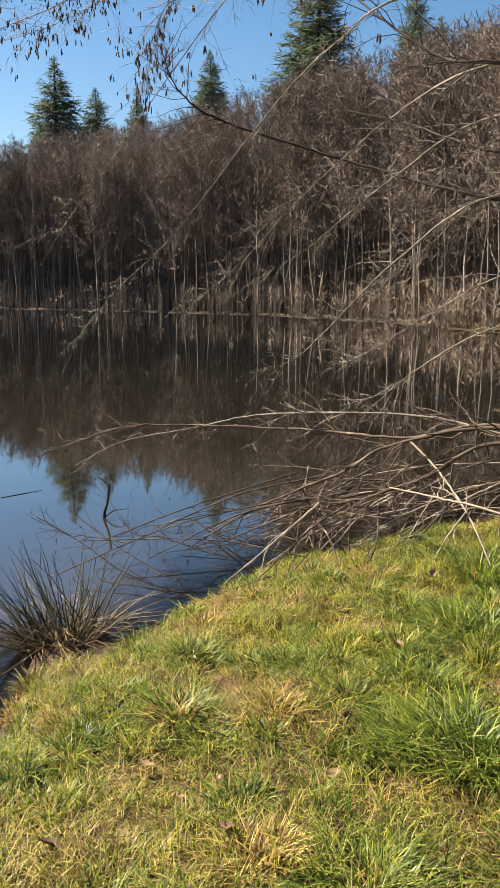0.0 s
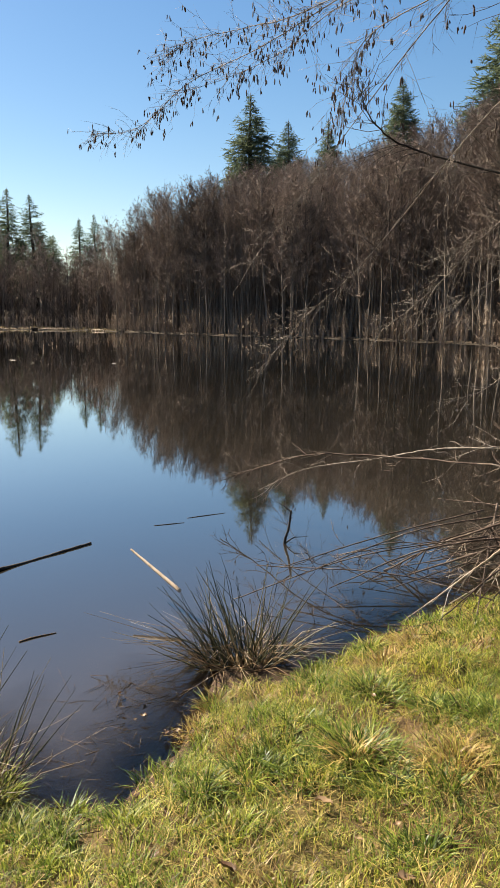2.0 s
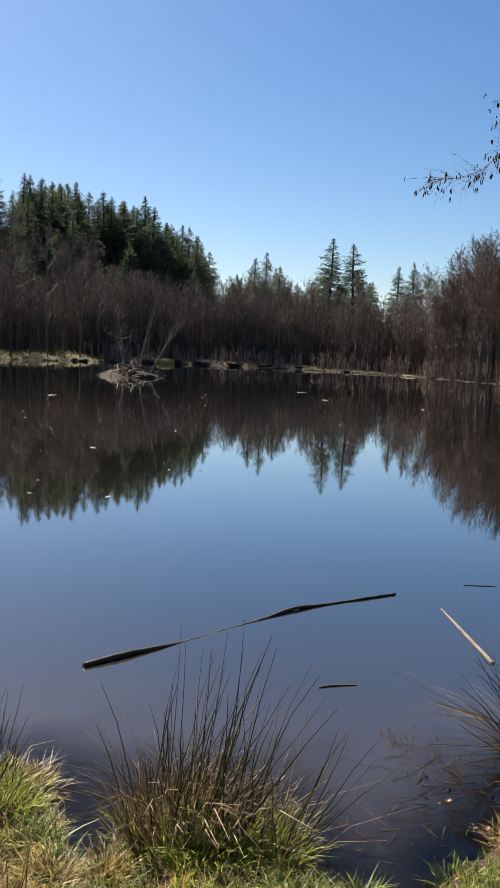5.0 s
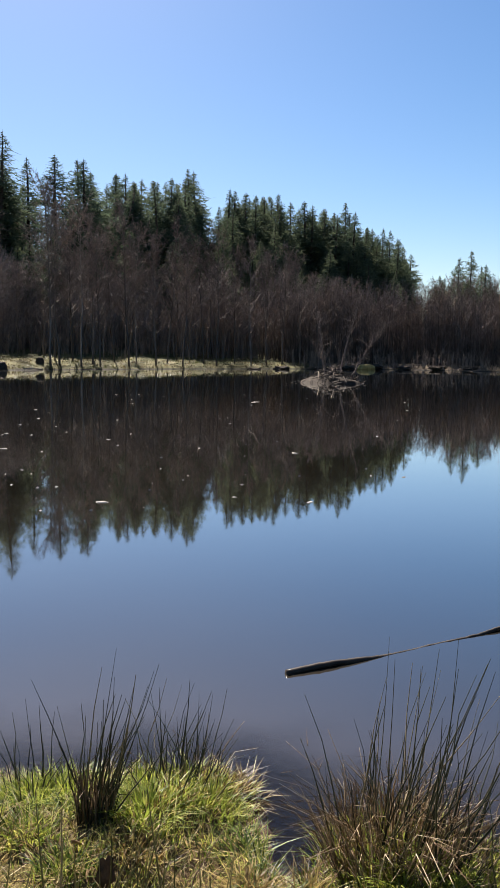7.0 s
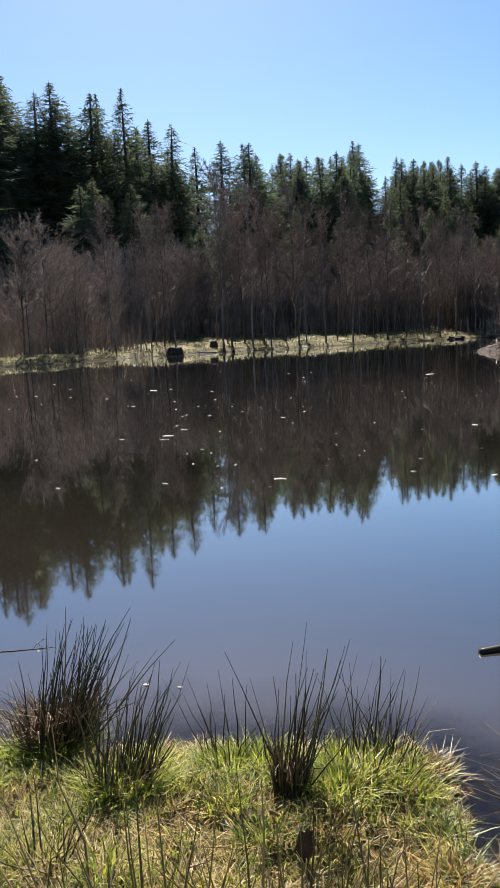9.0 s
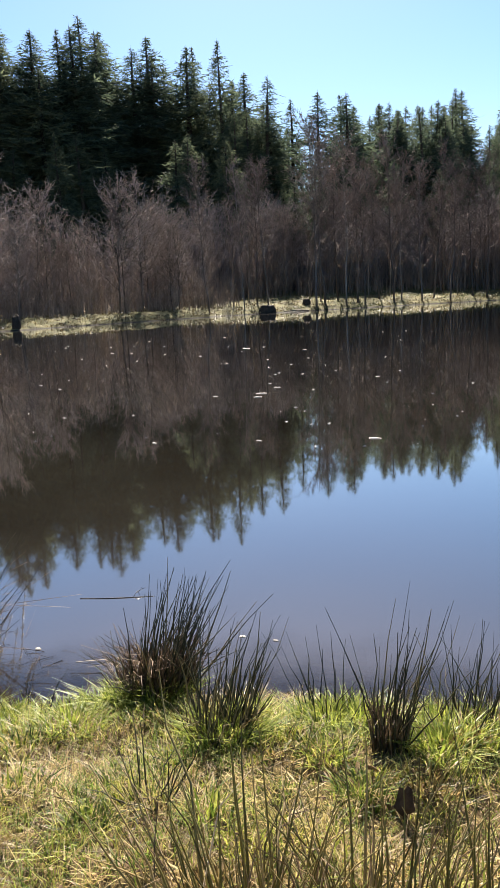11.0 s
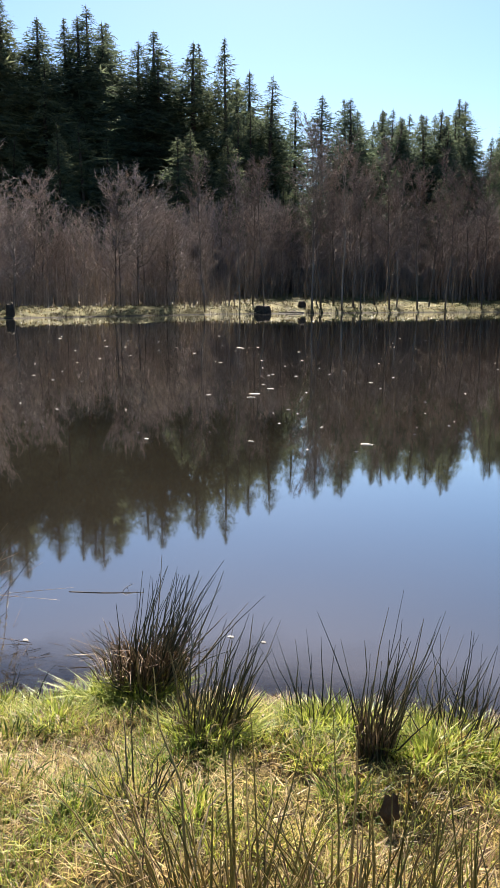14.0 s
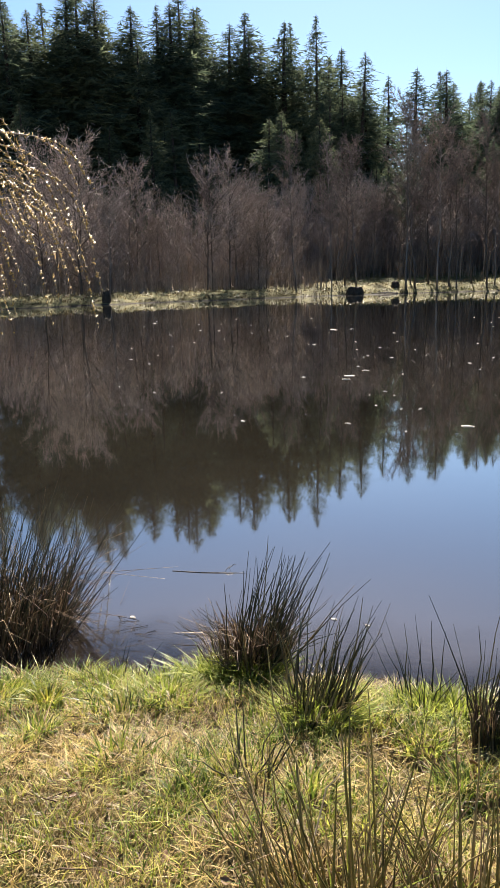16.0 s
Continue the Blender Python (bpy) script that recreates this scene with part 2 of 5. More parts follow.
def water_material():
    """Murky water: the bed shows through where it is shallow."""
    m, nt, p = base_mat("pond_water")
    body = ramp_node(nt, noise_node(nt, 0.25, 4.0, 0.6), [(0.3, (0.008, 0.007, 0.0055)), (0.7, (0.017, 0.015, 0.011))])
    near_pale = nt.nodes.new("ShaderNodeAttribute")
    near_pale.attribute_name = "near_pale"
    body = mixc(nt, near_pale.outputs["Fac"], body, (0.056, 0.045, 0.036))
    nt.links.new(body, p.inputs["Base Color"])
    p.inputs["IOR"].default_value = 1.38
    p.inputs["Coat Weight"].default_value, p.inputs["Coat IOR"].default_value, p.inputs["Coat Roughness"].default_value = 1.0, 1.54, 0.02
    wind = nt.nodes.new("ShaderNodeAttribute")
    wind.attribute_name = "ruffle"
    rough = ramp_node(nt, wind.outputs["Fac"], [(0.0, (0.03, 0.03, 0.03)), (1.0, (0.09, 0.09, 0.09))])
    nt.links.new(rough, p.inputs["Roughness"])
    nt.links.new(rough, p.inputs["Coat Roughness"])
    bump(nt, p, noise_node(nt, 1.1, 3.0, 0.5), 0.15, 0.006)
    clear = nt.nodes.new("ShaderNodeBsdfTransparent")
    clear.inputs[0].default_value = (0.86, 0.72, 0.55, 1)
    gloss = nt.nodes.new("ShaderNodeBsdfGlossy")
    gloss.inputs["Roughness"].default_value = 0.02
    fr = nt.nodes.new("ShaderNodeFresnel")
    fr.inputs["IOR"].default_value = 1.42
    film, both = nt.nodes.new("ShaderNodeMixShader"), nt.nodes.new("ShaderNodeMixShader")
    nt.links.new(fr.outputs[0], film.inputs[0])
    nt.links.new(clear.outputs[0], film.inputs[1])
    nt.links.new(gloss.outputs[0], film.inputs[2])
    at = nt.nodes.new("ShaderNodeAttribute")
    at.attribute_name = "murk"
    nt.links.new(at.outputs["Fac"], both.inputs[0])
    nt.links.new(film.outputs[0], both.inputs[1])
    nt.links.new(p.outputs[0], both.inputs[2])
    nt.links.new(both.outputs[0], nt.nodes["Material Output"].inputs[0])
    return m


GROUND, WATER = ground_material(), water_material()


# ---------------------------------------------------------------- mesh helpers
rng = np.random.default_rng(7)


def mesh_ob(name, verts, faces, material, parent=None, label="", smooth=True):
    """faces: a list of faces, or of whole arrays of faces."""
    verts = np.asarray(verts, np.float32).reshape(-1, 3)
    rows = [np.atleast_2d(np.asarray(f, np.int32)) for f in faces if len(f)]
    me = bpy.data.meshes.new(name)
    sizes = np.concatenate([np.full(len(q), q.shape[1], np.int32) for q in rows]) if rows else np.zeros(0, np.int32)
    index = np.concatenate([q.ravel() for q in rows]) if rows else np.zeros(0, np.int32)
    me.vertices.add(len(verts))
    me.vertices.foreach_set("co", verts.ravel())
    me.loops.add(len(index))
    me.loops.foreach_set("vertex_index", index)
    me.polygons.add(len(sizes))
    me.polygons.foreach_set("loop_start", np.concatenate([[0], np.cumsum(sizes)[:-1]]).astype(np.int32) if len(sizes) else sizes)
    me.polygons.foreach_set("use_smooth", np.full(len(sizes), smooth))
    me.update(calc_edges=True)
    me.materials.append(material)
    ob = new(name, me)
    ob.parent = parent
    if label:
        ob["label"] = label
    return ob


class Build:
    """Gathers vertices and faces of one mesh."""
    def __init__(self):
        self.v, self.f, self.n = [], [], 0

    def add(self, v, f):
        v = np.asarray(v, float).reshape(-1, 3)
        self.v.append(v)
        self.f.append(np.asarray(f) + self.n)
        self.n += len(v)

    def ob(self, name, material, parent=None, label="", smooth=True):
        return mesh_ob(name, np.concatenate(self.v) if self.v else np.zeros((0, 3)), self.f, material, parent, label, smooth)


def flakes(b, p0, p1, w):
    """Flat slivers from p0 to p1, each turned its own way."""
    p0, p1 = np.asarray(p0, float), np.asarray(p1, float)
    n = len(p0)
    if not n:
        return
    a, c = frames_of(p1 - p0)
    q = np.random.default_rng(n).random(n)[:, None] * 6.283
    side = (a * np.cos(q) + c * np.sin(q)) * np.broadcast_to(np.asarray(w, float), (n,))[:, None] * 0.5
    b.add(np.stack([p0 - side, p0 + side, p1], 1), np.arange(n * 3).reshape(n, 3))


def frames_of(d):
    d = d / (np.linalg.norm(d, axis=-1, keepdims=True) + 1e-9)
    up = np.where(np.abs(d[..., 2:3]) > 0.9, np.array([1.0, 0, 0]), np.array([0, 0, 1.0]))
    a = np.cross(d, up)
    a /= np.linalg.norm(a, axis=-1, keepdims=True) + 1e-9
    return a, np.cross(d, a)


def spikes(b, p0, p1, r):
    """Three-sided tapering twigs from p0 to p1."""
    p0, p1 = np.asarray(p0, float), np.asarray(p1, float)
    n = len(p0)
    if not n:
        return
    a, c = frames_of(p1 - p0)
    r = np.broadcast_to(np.asarray(r, float), (n,))[:, None]
    ring = [p0 + r * (a * math.cos(k * 2.0944) + c * math.sin(k * 2.0944)) for k in range(3)]
    v = np.stack(ring + [p1], 1)
    i = np.arange(n)[:, None] * 4
    f = np.concatenate([i + np.array([[0, 1, 3]]), i + np.array([[1, 2, 3]]), i + np.array([[2, 0, 3]])])
    b.add(v, f)


def tube(b, pts, r0, r1, sides=6, power=1.0, cap=True):
    """A tapering limb along pts."""
    pts = np.asarray(pts, float)
    n = len(pts)
    d = np.gradient(pts, axis=0)
    a, c = frames_of(d)
    for k in range(1, n):                      # keep the rings from twisting
        if (a[k] * a[k - 1]).sum() < 0:
            a[k], c[k] = -a[k], -c[k]
    t = np.linspace(0, 1, n)[:, None] ** power
    r = r0 + (r1 - r0) * t
    ang = np.arange(sides) * 2 * math.pi / sides
    v = pts[:, None] + r[:, None] * (a[:, None] * np.cos(ang)[None, :, None] + c[:, None] * np.sin(ang)[None, :, None])
    f = [(k * sides + s, k * sides + (s + 1) % sides, (k + 1) * sides + (s + 1) % sides, (k + 1) * sides + s) for k in range(n - 1) for s in range(sides)]
    base = b.n
    b.add(v, np.array(f))
    if cap:
        b.f.append([base + s for s in range(sides)][::-1])
        b.f.append([base + (n - 1) * sides + s for s in range(sides)])


def spline(ctrl, n):
    """A smooth line through a few points."""
    c = np.asarray(ctrl, float)
    c = np.vstack([2 * c[0] - c[1], c, 2 * c[-1] - c[-2]])
    seg = len(c) - 3
    out = []
    for u in np.linspace(0, seg - 1e-6, n):
        k, t = int(u), u - int(u)
        p = c[k:k + 4]
        out.append(0.5 * (2 * p[1] + (p[2] - p[0]) * t + (2 * p[0] - 5 * p[1] + 4 * p[2] - p[3]) * t * t + (3 * p[1] - p[0] - 3 * p[2] + p[3]) * t ** 3))
    return np.array(out)


def blades(b, root, height, lean, width, bend=1.0, levels=3):
    """Flat tapering blades: root (n,3), height (n), lean (n,2) sideways reach."""
    n = len(root)
    ang = np.arctan2(lean[:, 1], lean[:, 0]) + math.pi / 2 + rng.normal(0, 0.5, n)
    side = np.stack([np.cos(ang), np.sin(ang), np.zeros(n)], 1)
    rows = []
    for k in range(levels):
        t = k / levels
        c = root + np.stack([lean[:, 0] * t ** (1 + bend), lean[:, 1] * t ** (1 + bend), height * (t - 0.25 * bend * t * t)], 1)
        w = (width * (1 - 0.75 * t))[:, None] * side * 0.5
        rows += [c - w, c + w]
    rows.append(root + np.stack([lean[:, 0], lean[:, 1], height * (1 - 0.25 * bend)], 1))
    m = 2 * levels + 1
    v = np.stack(rows, 1)
    i = np.arange(n)[:, None] * m
    for k in range(levels - 1):
        b.f.append(i + np.array([[2 * k, 2 * k + 1, 2 * k + 3, 2 * k + 2]]) + b.n)
    b.f.append(i + np.array([[m - 3, m - 2, m - 1]]) + b.n)
    b.v.append(v.reshape(-1, 3))
    b.n += n * m


def empty(name, x, y, z=0.0, rz=0.0):
    e = new(name)
    e.matrix_basis = pose(x, y, z, 0, 0, rz)
    return e


# ---------------------------------------------------------------- ground and pond
NEAR_BANK = [(1.7, 5.6), (0.9, 5.15), (0.4, 4.9), (0.04, 4.6), (-0.27, 4.1), (-0.6, 3.65), (-0.92, 3.34), (-1.0, 3.03), (-1.06, 2.7), (-1.1, 2.42), (-1.4, 2.28),
             (-1.65, 2.36), (-1.85, 2.5), (-2.06, 2.38), (-2.14, 2.15), (-1.98, 1.86), (-2.1, 1.8), (-2.38, 2.1), (-2.6, 2.12), (-2.9, 1.85), (-3.3, 1.3), (-3.62, 0.6), (-3.72, 0.1), (-3.78, -0.4), (-4.0, -1.6), (-6.0, -2.3), (-8.0, -2.6)]
FAR_BANK = [(-12, -6), (-20, -16), (-32, -20), (-46, -12), (-51, -4), (-56, 4), (-59, 12), (-62, 19.5), (-64, 27), (-64.5, 36), (-64.5, 47), (-63, 60), (-57, 72), (-46, 75), (-38, 74),
            (-29, 69), (-18.5, 59.5), (-7.5, 53), (1.2, 45.5), (6, 38), (9.5, 28), (7.5, 17), (4.2, 9)]
POND = np.array(NEAR_BANK + FAR_BANK)


EDGE_A, EDGE_E = POND, np.roll(POND, -1, axis=0) - POND


def pond_distance(x, y):
    """Distance to the waterline, negative over the water."""
    px, py = np.ravel(x).astype(float), np.ravel(y).astype(float)
    out = np.empty(len(px))
    for k in range(0, len(px), 20000):
        qx, qy = px[k:k + 20000, None] - EDGE_A[:, 0], py[k:k + 20000, None] - EDGE_A[:, 1]
        ex, ey = EDGE_E[:, 0], EDGE_E[:, 1]
        t = np.clip((qx * ex + qy * ey) / (ex * ex + ey * ey), 0, 1)
        near2 = ((qx - t * ex) ** 2 + (qy - t * ey) ** 2).min(1)
        cross = (qy < 0) != (qy < ey)
        right = qx < qy / np.where(np.abs(ey) > 1e-9, ey, 1e-9) * ex
        inside = (cross & right).sum(1) % 2 == 1
        out[k:k + 20000] = np.sqrt(near2) * np.where(inside, -1, 1)
    return out.reshape(np.shape(x))


def smooth01(a, b, x):
    t = np.clip((x - a) / (b - a), 0, 1)
    return t * t * (3 - 2 * t)


def wave(x, y, s):
    """Cheap uneven relief."""
    return (np.sin(x * s * 1.7 + 1.3 * np.sin(y * s * 0.9)) * np.cos(y * s * 1.3 + 1.1 * np.sin(x * s * 1.1)) + 0.5 * np.sin(x * s * 3.9 + y * s * 2.7 + 2 * np.sin(y * s * 2.1))) / 1.5


def ground_height(x, y):
    d = pond_distance(x, y)
    near = 1 - smooth01(8, 16, np.hypot(x, y))
    d2 = d + near * 0.06 * wave(x, y, 5.0) + (1 - near) * 0.5 * wave(x, y, 0.7)
    az = np.degrees(np.arctan2(-x, y))
    wood_side = 1 - smooth01(24, 34, az)
    west = smooth01(36, 54, az)
    land = 0.015 + (0.33 * near + (0.55 - 0.43 * wood_side + 0.12 * west) * (1 - near)) * (1 - np.exp(-np.maximum(d2, 0) / (0.9 * near + 1.6 * (1 - near))))
    land = land + near * 0.03 * wave(x + 3, y, 3.1) * smooth01(0, 0.5, d2) + near * 0.02 * wave(x, y + 7, 11.0) * smooth01(0, 0.3, d2)
    east = 1 - smooth01(8, 24, np.abs(az + 6))
    land = land + (1 - near) * west * (0.75 * smooth01(2, 16, d) * (1 - smooth01(66, 76, az)) + 0.16 * wave(x, y, 1.9) * smooth01(0.3, 1.5, d))
    hill = (smooth01(10, 84, d) * (7 + 10 * west) + smooth01(3, 45, d) * 7 * east) * (1 - near)
    bed = -0.012 - 0.6 * (1 - np.exp(np.minimum(d2, 0) / 2.2)) + near * 0.02 * wave(x, y, 4.0)
    mound = np.exp(-((x + 0.93) ** 2 + (y - 3.6) ** 2) / 0.09)          # mud round the foot of the rushes
    bed = np.where(d2 < 0, np.minimum(bed + 0.09 * mound * near, 0.008), bed)
    return np.where(d2 > 0, land + hill, bed)


def ground_at(x, y):
    return float(ground_height(np.array([float(x)]), np.array([float(y)]))[0])


def axis_steps(lo, fine_lo, fine_hi, hi, fine, grow, cap, reach):
    out = list(np.arange(fine_lo, fine_hi, fine))
    for sgn, start, far in ((1, out[-1], hi), (-1, out[0], lo)):
        q, step, line = start, fine, []
        while abs(q) < reach and sgn * q < sgn * far + 2000:
            step = min(step * grow, cap) if sgn * q < sgn * far else step * 1.35
            q += sgn * step
            line.append(q)
        out = out + line if sgn > 0 else line[::-1] + out
    return np.array(out)


gx = axis_steps(-95, -4.6, 2.4, 30, 0.055, 1.12, 1.2, 900)
gy = axis_steps(-30, -1.6, 6.0, 100, 0.055, 1.12, 1.2, 900)
mx, my = np.meshgrid(gx, gy)
mz = ground_height(mx, my)
nx = len(gx)
k = (np.arange(len(gy) - 1)[:, None] * nx + np.arange(nx - 1)[None, :]).ravel()
ground = mesh_ob("ground", np.stack([mx, my, mz], -1).reshape(-1, 3), [np.stack([k, k + 1, k + nx + 1, k + nx], 1)], GROUND)
gd, gr = pond_distance(mx, my), np.hypot(mx, my)
gaz = np.degrees(np.arctan2(-mx, my))
for key, val in (("litter", np.where(gaz > 45, smooth01(0, 1, (gd + 2 * wave(mx, my, 0.3) - 6 - 11 * smooth01(74, 64, gaz)) / 5), smooth01(0.8, 2.5, gd + wave(mx, my, 0.4) + 7)) * smooth01(9, 18, gr)), ("meadow", smooth01(9, 18, gr))):
    ground.data.attributes.new(key, "FLOAT", "POINT").data.foreach_set("value", val.astype(np.float32).ravel())
tagged(ground, "grassy earth bank with brown mud at the waterline", "ground", kind="structure")

wx = axis_steps(-66, -4.6, 2.4, 12, 0.07, 1.2, 1.0, 70)
wy = axis_steps(-24, -1.6, 6.0, 80, 0.07, 1.2, 1.0, 85)
mx, my = np.meshgrid(wx, wy)
nx = len(wx)
k = (np.arange(len(wy) - 1)[:, None] * nx + np.arange(nx - 1)[None, :]).ravel()
water = mesh_ob("water", np.stack([mx, my, 0 * mx], -1).reshape(-1, 3), [np.stack([k, k + 1, k + nx + 1, k + nx], 1)], WATER)
murk = smooth01(0.0, 1.0, (-ground_height(mx, my) - 0.02) / 0.18)
wd, waz = pond_distance(mx, my), np.degrees(np.arctan2(-mx, my))
ruffle = smooth01(-6, -3, wd + 0.8 * wave(mx, my, 0.25)) * smooth01(44, 52, waz) * smooth01(30, 40, np.hypot(mx, my))     # a wind-ruffled strip off the far shore
near_pale = np.exp(np.minimum(wd, 0) / 0.9) * (1 - smooth01(5, 8, np.hypot(mx, my))) * smooth01(4, 14, waz)     # paler brown water body along the near bank, none at its eastern end
for key, val in (("murk", murk), ("ruffle", ruffle), ("near_pale", near_pale)):
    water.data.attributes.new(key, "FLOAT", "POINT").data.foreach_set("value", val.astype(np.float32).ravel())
water = tagged(water, "still dark brown pond water mirroring trees and sky", "water", kind="structure")


# ---------------------------------------------------------------- bare alders
def bare_tree_meshes(height, spread, branches, seed, slim=0.07, first=0.3):
    """A slim trunk with steep limbs whose twigs close to a rounded crown."""
    r = np.random.default_rng(seed)
    tb, cb = Build(), Build()
    n = 9
    trunk = np.stack([np.cumsum(r.normal(0, 0.05, n)), np.cumsum(r.normal(0, 0.05, n)), np.linspace(-0.3, height * 0.93, n)], 1)
    trunk[:2, :2] = 0
    tube(tb, trunk, slim, 0.014, 6)
    tw0, tw1 = [], []
    for i in range(branches):
        u = ((i + r.random()) / branches) ** 0.8
        z = (first + (0.93 - first) * u) * height
        base = np.array([np.interp(z, trunk[:, 2], trunk[:, k]) for k in range(3)])
        az = r.random() * 6.283
        length = spread * (0.3 + 0.7 * math.sin(math.pi * min(1.0, 0.18 + 0.78 * u))) * r.uniform(0.6, 1.1)
        d = np.array([math.cos(az), math.sin(az), 0.6 + 0.5 * r.random() + 0.9 * u * u])
        d /= np.linalg.norm(d)
        pts = base + np.outer(np.linspace(0, 1, 4), d) * length
        pts[:, 2] += np.array([0, -0.02, 0.03, 0.12]) * length
        pts[1:] += r.normal(0, 0.045 * length, (3, 3))
        tube(tb, pts, 0.022 + 0.012 * length / spread, 0.008, 3, cap=False)
        m = 8 + int(length * 4.0)
        s = r.uniform(0.15, 1, m)
        root = np.stack([np.interp(s * 3, range(4), pts[:, k]) for k in range(3)], 1)
        dd = d * 0.9 + r.normal(0, 0.6, (m, 3)) + np.array([0, 0, 0.2])
        dd /= np.linalg.norm(dd, axis=1, keepdims=True)
        ln = r.uniform(0.3, 0.95, m) * (0.6 + 0.3 * spread / 2)
        tip = root + dd * ln[:, None]
        tw0.append(root), tw1.append(tip)
        for _ in range(4):
            q = r.uniform(0.15, 0.95, m)[:, None]
            r2 = root + (tip - root) * q
            d2 = dd + r.normal(0, 0.6, (m, 3))
            d2 /= np.linalg.norm(d2, axis=1, keepdims=True)
            tw0.append(r2), tw1.append(r2 + d2 * (ln * r.uniform(0.25, 0.6, m))[:, None])
    flakes(cb, np.concatenate(tw0), np.concatenate(tw1), 0.034)
    return tb, cb


def make_bare_tree(name, label, *a, twig=TWIG, **kw):
    tb, cb = bare_tree_meshes(*a, **kw)
    e = empty(name, 0, 0, -500)
    tb.ob("trunk", BARK, e, "grey trunk and limbs")
    cb.ob("crown", twig, e, "leafless grey-brown twigs")
    return tagged(e, label, "tree")


def place(protos, spots, group, wide=1.0):
    """Copies of the given trees at (x, y, height); the first of each is moved, not copied."""
    r = np.random.default_rng(len(spots))
    used = set()
    for i, (x, y, h) in enumerate(spots):
        k = int(r.integers(len(protos)))
        ob, ref = protos[k]
        s = h / ref
        w = s * r.uniform(0.8, 1.25)
        m = Matrix.Translation((x, y, ground_at(x, y) - 0.05)) @ pose(0, 0, 0, r.normal(0, 1.5), r.normal(0, 1.5), r.random() * 360)
        if k not in used:
            used.add(k)
            c = ob
            c.matrix_basis = m
        else:
            c = copy_thing(ob, m)
        c.matrix_basis = m @ Matrix.Diagonal((w * wide, w * wide, s, 1))
        c["group"] = group
    for k, (ob, _) in enumerate(protos):
        if k not in used:
            for o in (*ob.children_recursive, ob):
                bpy.data.objects.remove(o)


ALDER_LABEL = "slim leafless alder with a grey trunk, in the shore woods"
alders = [(make_bare_tree("alder_tree", ALDER_LABEL, 13.0, 2.7, 30, 20 + i, slim=0.08, first=0.2 + 0.06 * (i % 3)), 13.0) for i in range(6)]

hedge = [(make_bare_tree("alder_bush", "bushy leafless grey alder on the far bank", 9.0, 3.4, 30, 40 + i, slim=0.075, first=0.06 + 0.05 * (i % 3), twig=GREYTWIG), 9.0) for i in range(4)]


def shore_spots(line, count, depth0, depth1, h0, h1, seed):
    """Random places behind a stretch of shore, nearer ones more often."""
    r = np.random.default_rng(seed)
    c = np.asarray(line, float)
    seg = np.linalg.norm(np.diff(c, axis=0), axis=1)
    cum = np.concatenate([[0], np.cumsum(seg)])
    m = count * 2
    s = r.random(m) * cum[-1]
    k = np.clip(np.searchsorted(cum, s, side="right") - 1, 0, len(seg) - 1)
    e = np.diff(c, axis=0)[k] / seg[k][:, None]
    q = c[k] + e * (s - cum[k])[:, None] + np.stack([-e[:, 1], e[:, 0]], 1) * (depth0 + (depth1 - depth0) * r.random(m) ** 1.5)[:, None]
    h = r.uniform(h0, h1, m)
    ok = np.flatnonzero(pond_distance(q[:, 0], q[:, 1]) > 0.06)[:count]
    return list(zip(q[ok, 0].tolist(), q[ok, 1].tolist(), h[ok].tolist()))


# each stretch runs with the water on its right hand and the woods on its left
EAST = [(9.8, 27), (6.2, 38), (1.2, 45.5), (-7.5, 53), (-18.5, 59.5), (-29, 69)][::-1]
NORTH = [(-29, 69), (-38, 74), (-46, 75), (-57, 72), (-63, 60)][::-1]
WEST = [(-63, 60), (-64.5, 47), (-64.5, 36), (-64, 27), (-62, 19.5), (-59, 12), (-56, 4), (-51, -6)][::-1]


def by_bearing(az, back):
    """A place so many metres behind the far waterline, at a bearing west of north."""
    d = np.array([-math.sin(radians(az)), math.cos(radians(az))])
    reach = np.arange(40.0, 110.0, 0.25)
    wet = pond_distance(d[0] * reach, d[1] * reach) < 0
    return (d * (reach[np.flatnonzero(wet)[-1]] + back)).tolist()


BANK_ALDERS = [(*by_bearing(az, back), h) for az, back, h in [
    (71.1, 1.2, 12.5), (68.6, 1.6, 12.5), (63.5, 1.0, 16.5), (62.9, 2.2, 15.5), (63.2, 4.0, 13.0), (61.4, 1.3, 15.0), (60.6, 2.6, 14.0), (60.1, 1.0, 12.0), (58.1, 1.4, 15.5), (57.6, 2.5, 13.5), (56.2, 1.2, 13.0),
    (55.4, 3.0, 14.5), (54.3, 1.1, 12.5), (52.8, 2.0, 13.0), (51.9, 1.2, 14.0), (50.6, 2.6, 12.0), (49.4, 1.4, 13.5), (48.3, 1.0, 12.0), (47.2, 2.2, 13.0), (45.9, 1.3, 12.0), (84.2, 0.4, 7.0), (77.0, 5.0, 9.0)]]
WEST_LOW, WEST_OPEN = WEST[:5], WEST[4:]


def canopy(spots, seed, low, high):
    """Heights of the eastern wood, whose crowns close to one rounded roof that falls away towards its point."""
    r = np.random.default_rng(seed)
    out = []
    for x, y, _ in spots:
        az, dist = math.degrees(math.atan2(-x, y)), math.hypot(x, y)
        roof = np.interp(az, [-20, -8, -2, 2, 6, 10, 14, 17, 20, 22, 24, 27], [17.0, 15.8, 14.2, 13.0, 12.0, 11.4, 10.9, 10.4, 9.7, 8.2, 6.7, 5.8])
        top = 1.7 + dist * math.tan(radians(roof)) - ground_at(x, y)
        out.append((x, y, min(19.0, max(3.0, top * r.uniform(low, high)))))
    return out


